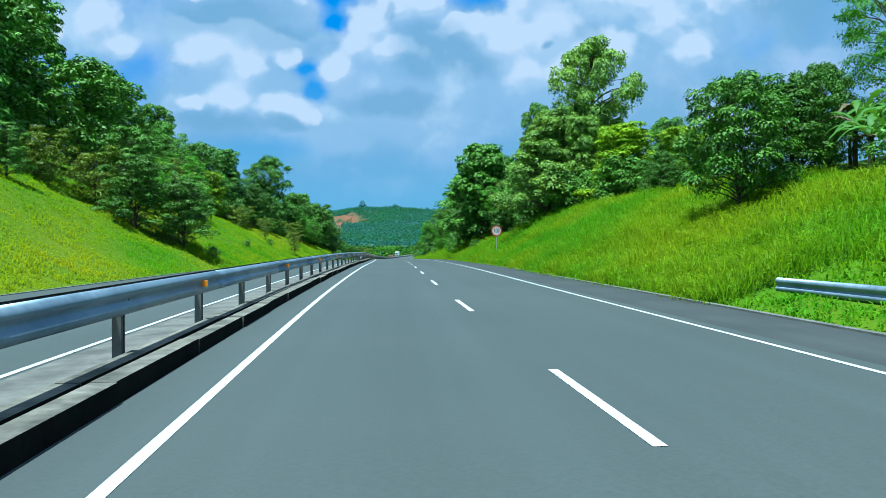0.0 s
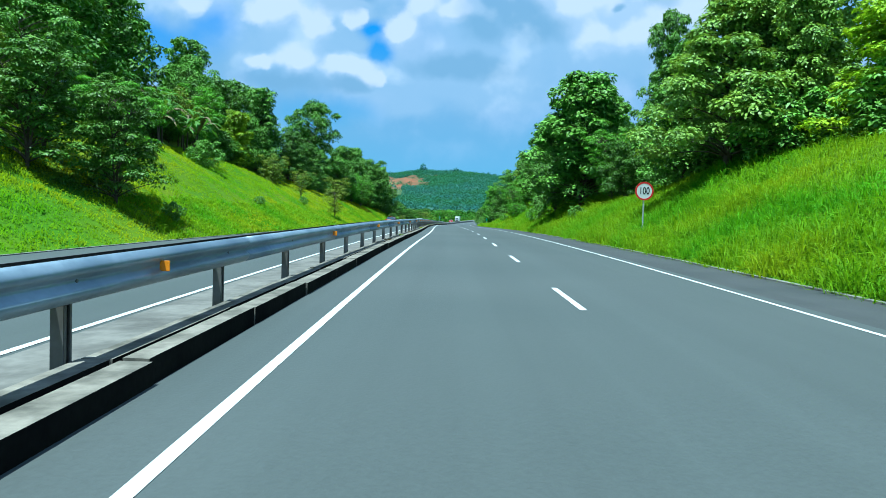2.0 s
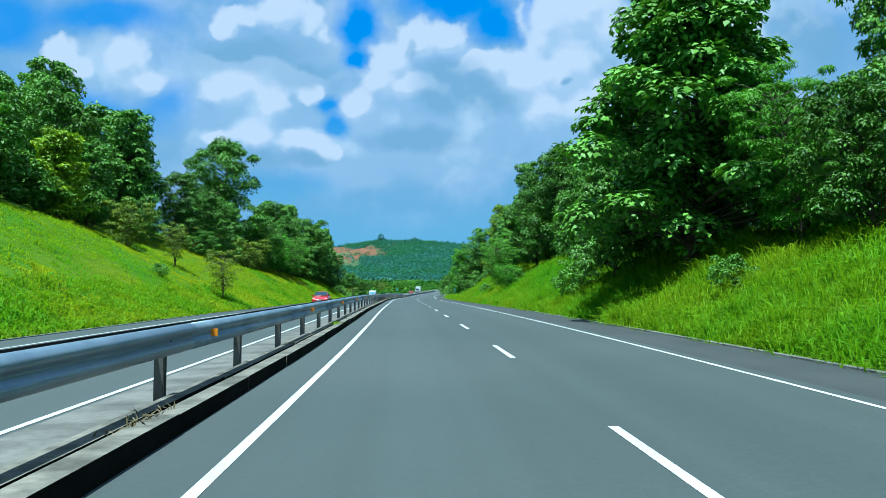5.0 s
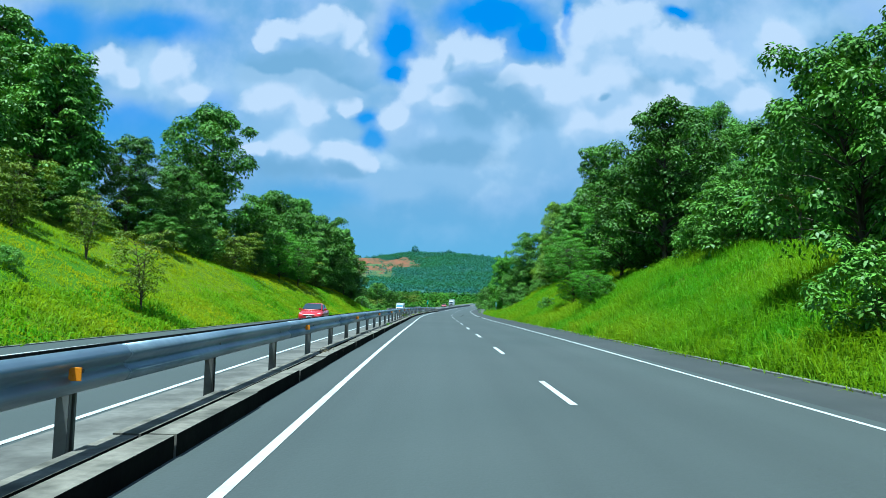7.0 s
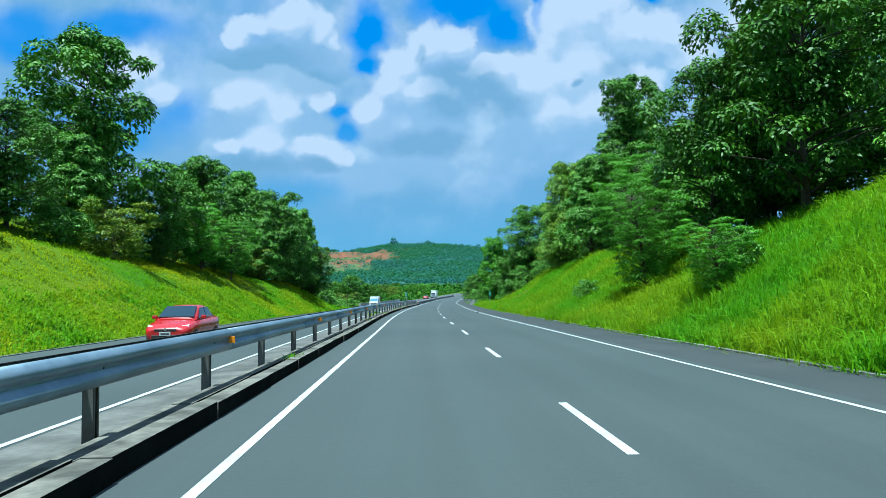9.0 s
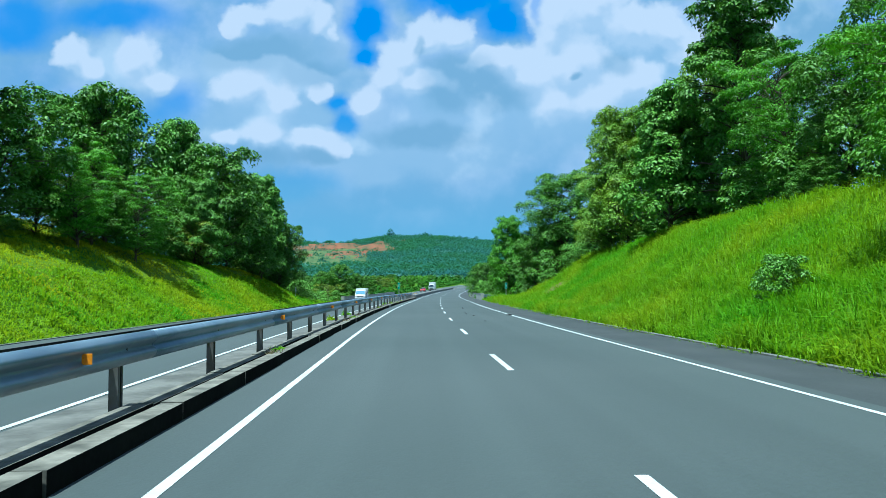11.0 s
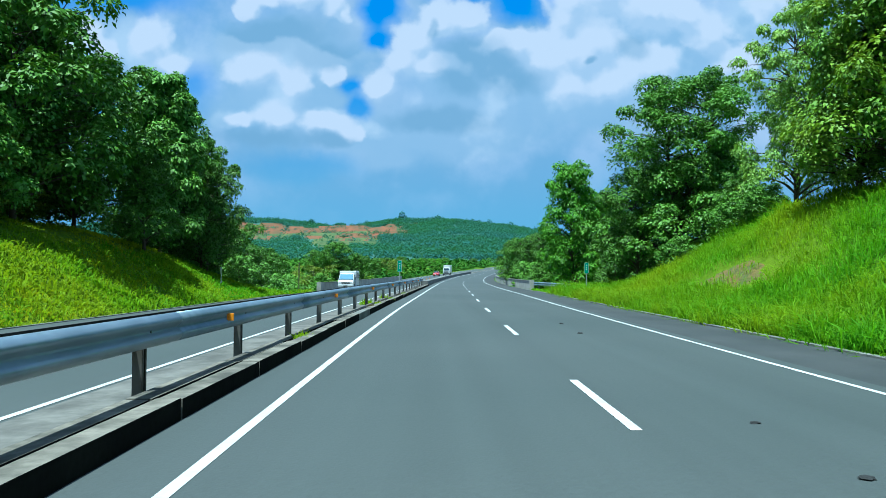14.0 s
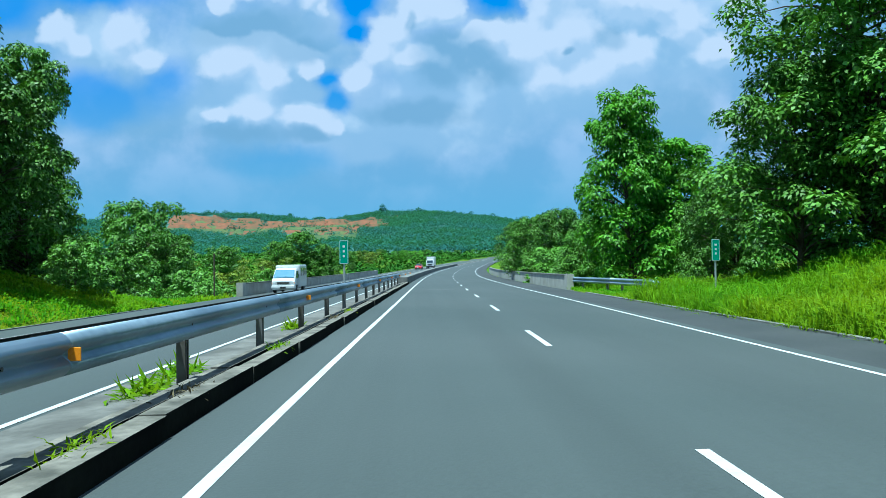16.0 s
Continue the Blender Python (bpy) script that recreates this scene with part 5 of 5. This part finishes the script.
for k, (x, y, h) in enumerate([(21.6, 31.5, 5.4), (24.5, 34.5, 6.0), (20.6, 27.5, 4.4), (18.4, 124.5, 5.0), (20.2, 127, 5.6), (22.5, 122, 5.0)]):
    banana_plant(x, y, h, 40 + k, "beside the shoulder")
for k, (x, y, h) in enumerate([(-29.5, 98, 6.4), (-32.5, 101, 7.4), (-27.8, 101.5, 6.0), (-30.5, 105, 6.6), (-35, 97, 7.0)]):
    banana_plant(x, y, h, 60 + k, "across the highway")


def bamboo_sprig(x, y, z, seed):
    rng = np.random.default_rng(seed)
    t = thing("bamboo", pose(x, y, float(land(x, y))), "single arching feathery bamboo stem among trees", "bamboo")
    top = z - float(land(x, y))
    pts = [(0.0, 0.0, -0.1), (0.1, 0, top * 0.5), (0.5, -0.2, top * 0.85), (1.6, -0.4, top * 1.0), (2.8, -0.5, top * 0.98), (3.7, -0.6, top * 0.90)]
    v, f = limb(pts, [0.05, 0.045, 0.035, 0.025, 0.016, 0.006], 6)
    part("stem", mesh_of("stem", v, f, M["bark"], True), None, t)
    seg = np.array(pts[2:])
    u = rng.uniform(0, len(seg) - 1.001, 420)
    k = u.astype(int)
    cen = seg[k] + (seg[k + 1] - seg[k]) * (u - k)[:, None] + rng.normal(0, 0.14, (420, 3))
    v, q = leaf_cards(rng, cen, rng.normal(0, 0.5, (420, 3)), 0.30, 0.05, 1.6)
    part("leaves", fast_mesh("leaves", v, q, LEAF["mid"]), None, t)


bamboo_sprig(-22.0, 240, 10.6, 5)


# ---- grass ----
def mounds(x, y, cell, seed):
    """Soft random bumps, 0 to 1, about one to a cell."""
    table = np.random.default_rng(seed).random((64, 64))
    u, v = np.asarray(x) / cell, np.asarray(y) / cell
    i, j = np.floor(u).astype(int), np.floor(v).astype(int)
    a, b = u - i, v - j
    a, b = a * a * (3 - 2 * a), b * b * (3 - 2 * b)
    t00, t10 = table[i % 64, j % 64], table[(i + 1) % 64, j % 64]
    t01, t11 = table[i % 64, (j + 1) % 64], table[(i + 1) % 64, (j + 1) % 64]
    return (t00 * (1 - a) + t10 * a) * (1 - b) + (t01 * (1 - a) + t11 * a) * b


def grass_field(name, n, pick, hmin, hmax, wid, label, seed, tuft=6, m="blade"):
    """Arching leaves of grass in tufts; pick(rng, n) gives the places."""
    rng = np.random.default_rng(seed)
    p = pick(rng, n)
    x, y = np.repeat(p[:, 0], tuft), np.repeat(p[:, 1], tuft)
    size = np.repeat(rng.uniform(0.55, 1.3, len(p)), tuft)
    x, y = x + rng.normal(0, 0.12, len(x)), y + rng.normal(0, 0.12, len(y))
    k = len(x)
    a = rng.uniform(0, 2 * np.pi, k)
    h = rng.uniform(hmin, hmax, k) * size * (0.55 + 0.9 * mounds(x, y, 0.9, seed)) * (0.75 + 0.5 * mounds(x, y, 3.7, seed + 90))
    lean = rng.uniform(0.3, 1.15, k) * h
    w = wid * rng.uniform(0.7, 1.4, k) / 2
    c, s = np.cos(a), np.sin(a)
    base = np.stack([x, y, land(x, y) - 0.03], -1)
    out = np.stack([c, s, 0 * c], -1)
    across = np.stack([-s, c, rng.normal(0, 0.35, k)], -1) * w[:, None]
    up = np.array([0, 0, 1.0])
    mid = base + out * (lean * 0.42)[:, None] + up * (h * 0.72)[:, None]
    tip = base + out * lean[:, None] + up * (h * rng.uniform(0.6, 1.0, k))[:, None]
    co = np.stack([base, mid + across, tip, mid - across], 1).reshape(-1, 3)
    q = np.arange(4 * k).reshape(k, 4)
    return tagged(new(name, fast_mesh(name, co, q, M[m])), label, "grass", "", "stuff")


def strip_pick(side, r0, r1, y0, y1, power=1.0):
    def pick(rng, n):
        y = rng.uniform(y0, y1, n)
        r = r0 + (r1 - r0) * rng.random(n) ** power
        x = r + lat(y)
        worn = ((x - 13.1) / 1.25) ** 2 + ((y - 206.2) / 4.6) ** 2 < rng.uniform(0.5, 1.3, n)
        return np.stack([x, y], -1)[~worn | (rng.random(n) < 0.12)]
    return pick


grass_field("verge_grass", 32000, strip_pick(1, EDGE_R + 0.10, EDGE_R + 4.0, 15.4, 230, 1.2), 0.30, 0.66, 0.027, "tall bright green grass along the shoulder", 1, 7)
grass_field("bank_grass", 58000, strip_pick(1, EDGE_R + 3.5, EDGE_R + 12.5, 8, 232, 1.1), 0.26, 0.56, 0.030, "tall bright green grass covering the bank", 2, 6)
grass_field("far_bank_grass", 44000, strip_pick(-1, EDGE_L - 0.25, EDGE_L - 15.5, 25, 245, 1.1), 0.10, 0.24, 0.052, "bright green grass on the bank across the highway", 3, 5, "meadow")
grass_field("roadside_grass", 900, strip_pick(1, EDGE_R + 1.75, EDGE_R + 4.2, -8, 15.6, 1.0), 0.18, 0.40, 0.048, "bright green grass behind the short guardrail", 6, 7)
grass_field("low_grass", 700, strip_pick(1, EDGE_R + 0.12, EDGE_R + 1.3, -8, 15.6, 1.0), 0.06, 0.14, 0.04, "short green grass below the short guardrail", 7, 7)
grass_field("edge_grass", 7000, strip_pick(1, EDGE_R + 0.13, EDGE_R + 0.8, 15.4, 230, 1.0), 0.10, 0.28, 0.035, "low grass creeping over the edging", 10, 6)
grass_field("bridge_grass", 700, strip_pick(1, EDGE_R + 0.2, EDGE_R + 3.0, 229, 244, 1.0), 0.08, 0.18, 0.045, "short green grass near the bridge wall", 8, 7)
grass_field("foot_grass", 15000, strip_pick(-1, EDGE_L - 0.2, EDGE_L - 4.5, 60, 250, 1.0), 0.14, 0.34, 0.06, "tufted green grass at the foot of the far bank", 9, 6)
grass_field("valley_grass", 2600, strip_pick(1, EDGE_R + 2.6, EDGE_R + 9, 228, 250, 1.0), 0.35, 0.70, 0.05, "tall light green reeds near the bridge", 4, 6)


def weed_tuft(y, seed, r=-2.68, up=0.17, tall=0.14):
    rng = np.random.default_rng(seed)
    n = 170
    base = np.stack([rng.normal(0, 0.08, n), rng.normal(0, 0.28, n), np.zeros(n)], -1)
    v, q = leaf_cards(rng, base, rng.normal(0, 1, (n, 3)) + np.array([0, 0, 1.2]), tall, tall * 0.14, -0.5)
    ob = new("weed_tuft", fast_mesh("weed_tuft", v, q, M["blade"] if seed % 2 else M["weed"]))
    ob.matrix_basis = pose(float(lat(y)) + r, y, float(rz(y)) + up)
    tagged(ob, "small tuft of weeds in the median gap", "weed", "weeds in the median", "stuff")


for k, y in enumerate([54.5, 62.0, 69.5, 88.0, 105.0, 128.5, 152.5, 153.3, 168.0, 171.5, 174.8, 190.0, 203.5, 206.0, 208.2, 212.5, 219.0, 222.0]):
    weed_tuft(y, k)
for y, r in ((173.4, -3.9), (180.6, -4.0), (209.5, -3.6), (211.0, -3.7), (218.5, -3.6)):
    weed_tuft(y, 51, r, 0.0, 0.30)

# scraps lying on the road
dr = random.Random(3)
for x, y, s in ((5.5, 177.9, 0.16), (3.5, 170.7, 0.06), (3.25, 182.4, 0.05), (3.2, 180.5, 0.06), (3.45, 177.4, 0.06), (3.7, 196.4, 0.06), (3.6, 193.0, 0.07)):
    bm = bmesh.new()
    bmesh.ops.create_icosphere(bm, subdivisions=2, radius=s, matrix=Matrix.Diagonal((1, 0.8, 0.28, 1)))
    for v in bm.verts:
        v.co += Vector((dr.uniform(-1, 1), dr.uniform(-1, 1), dr.uniform(-0.3, 0.3))) * s * 0.25
    me = bpy.data.meshes.new("road_scrap")
    bm.to_mesh(me)
    bm.free()
    me.materials.append(M["rubber"])
    ob = new("road_scrap", me)
    ob.matrix_basis = pose(x + float(lat(y)), y, float(rz(y)) + s * 0.18)
    tagged(ob, "small dark scrap of debris lying on asphalt", "debris", "scraps on the road")

# a worn patch of bare soil on the bank
n = 26
patch = []
for j in range(1, 5):
    for i in range(n):
        a = 2 * math.pi * i / n
        r = j / 4 * (1 + 0.25 * math.sin(3 * a + 1) + 0.12 * math.sin(7 * a))
        patch.append((13.1 + 0.95 * r * math.cos(a), 206.2 + 3.5 * r * math.sin(a)))
vs = [(13.1, 206.2, float(land(13.1, 206.2)) + 0.06)] + [(x, y, float(land(x, y)) + 0.06 - (0.14 if k >= 3 * n else 0)) for k, (x, y) in enumerate(patch)]
fs = [(0, 1 + i, 1 + (i + 1) % n) for i in range(n)]
for j in range(3):
    fs += [(1 + j * n + i, 1 + (j + 1) * n + i, 1 + (j + 1) * n + (i + 1) % n, 1 + j * n + (i + 1) % n) for i in range(n)]
tagged(new("bare_patch", mesh_of("bare_patch", vs, fs, M["soil"], True)), "worn patch of bare soil on the grassy bank", "bare ground", "", "structure")


# ---- the far hill ----
HILL_Y = 2150.0
crest = smooth_table([-1600, -900, -640, -500, -380, -210, -95, -40, 60, 190, 330, 560, 1000, 1700], [80, 112, 130, 134, 119, 115, 124, 126, 133, 113, 95, 80, 62, 36])


def hill_z(x, y):
    t = np.clip((np.asarray(y, float) - 800) / (HILL_Y - 800), 0, 1)
    prof = t ** 1.25
    return (crest(x) + 6 * np.sin(np.asarray(x) * 0.021) * np.sin(np.asarray(y) * 0.017)) * np.clip(prof, 0, 1) + 5


def quarried(x, y):
    """Where the slope is cut into bare terraces: 1 inside, ragged at the rim."""
    x, y = np.asarray(x, float), np.asarray(y, float)
    u = x / y
    t = hill_z(x, y) / crest(x) + 0.05 * np.sin(x * 0.035) + 0.035 * np.sin(x * 0.083 + 1)
    low_ = np.where((u > -0.15) & (u < -0.062), 0.27, 0.46 + 0.10 * np.clip((u + 0.10) / 0.07, 0, 1))
    return (u > -0.30) & (u < -0.028 + 0.012 * np.sin(y * 0.05)) & (t > low_) & (t < 0.93 + 0.03 * np.sin(x * 0.02))


hx, hy = np.linspace(-1600, 1700, 221), np.concatenate([np.linspace(700, 2150, 90), np.linspace(2200, 3000, 8)])
XX, YY = np.meshgrid(hx, hy)
ZZ = hill_z(XX, YY) - np.clip((YY - 2200) / 6, 0, 140) - np.clip((800 - YY) / 10, 0, 12)
cut = quarried(XX, YY)
step = np.where(cut, np.round(ZZ / 9) * 9, ZZ)
idx = np.arange(XX.size).reshape(XX.shape)
faces = np.stack([idx[:-1, :-1], idx[:-1, 1:], idx[1:, 1:], idx[1:, :-1]], -1).reshape(-1, 4)
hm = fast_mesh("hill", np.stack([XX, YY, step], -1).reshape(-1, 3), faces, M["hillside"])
hm.materials.append(M["redsoil"])
hm.materials.append(M["terrace"])
grassy = np.sin(ZZ * 0.55 + XX * 0.012) + 0.7 * np.sin(XX * 0.031 + 2) + (0.66 - ZZ / crest(XX)) * 5 > 0.6
index = np.where(cut, np.where(grassy, 2, 1), 0)[:-1, :-1]
hm.polygons.foreach_set("material_index", index.ravel().astype(np.int32))
hill = tagged(new("hill", hm), "distant wooded hill with red earth terraces", "hill", "", "structure")


def canopy(name, pts, radii, m, label, cat, seed, per=24):
    """Many leafy crowns joined into one far wood: blades on the upper half of each crown."""
    rng = np.random.default_rng(seed)
    k = np.repeat(np.arange(len(pts)), per)
    d = rng.normal(0, 1, (len(k), 3))
    d /= np.linalg.norm(d, axis=1, keepdims=True)
    d[:, 2] = np.abs(d[:, 2]) * 1.15 - 0.15
    cen = pts[k] + d * (radii[k] * rng.uniform(0.55, 1.05, len(k)))[:, None]
    v, q = leaf_cards(rng, cen, d, 1.0, 0.85, 0.5)
    v = (v.reshape(-1, 4, 3) - cen[:, None]) * (radii[k] * 0.44)[:, None, None] + cen[:, None]
    return tagged(new(name, fast_mesh(name, v.reshape(-1, 3), q, m)), label, cat, "", "stuff")


rng = np.random.default_rng(8)
n = 26000
y = 2150 - 1250 * rng.random(n) ** 1.5
x = rng.uniform(-900, 900, n) * (0.45 + 0.55 * y / 2150)
z = hill_z(x, y)
bare = quarried(x, y) & (rng.random(n) < 0.93)
pts = np.stack([x, y, z + 1.5], -1)[~bare]
canopy("hill_forest", pts, 3.6 + 5.0 * rng.random(len(pts)) ** 2, M["far_wood"], "dense forest on the distant hill, blue haze painted in", "forest", 9)
ridge_x = np.concatenate([rng.uniform(-800, 600, 60), [-74, -70, -78]])
ridge = np.stack([ridge_x, np.full(63, 2140.0), hill_z(ridge_x, 2140) + rng.uniform(3, 9, 63)], -1)
ridge[-3:, 2] += [12, 6, 3]
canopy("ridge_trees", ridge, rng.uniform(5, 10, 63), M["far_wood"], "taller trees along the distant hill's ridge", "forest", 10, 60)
n = 3000
y = rng.uniform(390, 1150, n)
x = lat(np.minimum(y, 900)) + np.where(rng.random(n) < 0.62, -rng.uniform(19, 330, n), rng.uniform(14, 260, n))
size = rng.uniform(1.5, 3.4, n) * (0.8 + y / 900)
# a hedge of scrub close along the opposite carriageway
hedge = np.arange(n) < 420
y = np.where(hedge, 335 + 500 * rng.random(n), y)
x = np.where(hedge, lat(np.minimum(y, 900)) + EDGE_L - 2.6 - rng.uniform(0, 5, n), x)
size = np.where(hedge, rng.uniform(1.1, 2.1, n), size)
k = np.repeat(np.arange(n), 46)
d = rng.normal(0, 1, (len(k), 3))
d /= np.linalg.norm(d, axis=1, keepdims=True)
d[:, 2] = np.abs(d[:, 2]) - 0.1
cen = np.stack([x, y, land(x, y) + 0.2], -1)[k] + d * (size[k] * rng.uniform(0.6, 1.05, len(k)))[:, None]
v, q = leaf_cards(rng, cen, d, 1.0, 0.7, 0.4)
v = (v.reshape(-1, 4, 3) - cen[:, None]) * (size[k] * 0.42)[:, None, None] + cen[:, None]
tagged(new("valley_bushes", fast_mesh("valley_bushes", v.reshape(-1, 3), q, M["scrub"])), "low green scrub filling the valley", "scrub", "", "stuff")
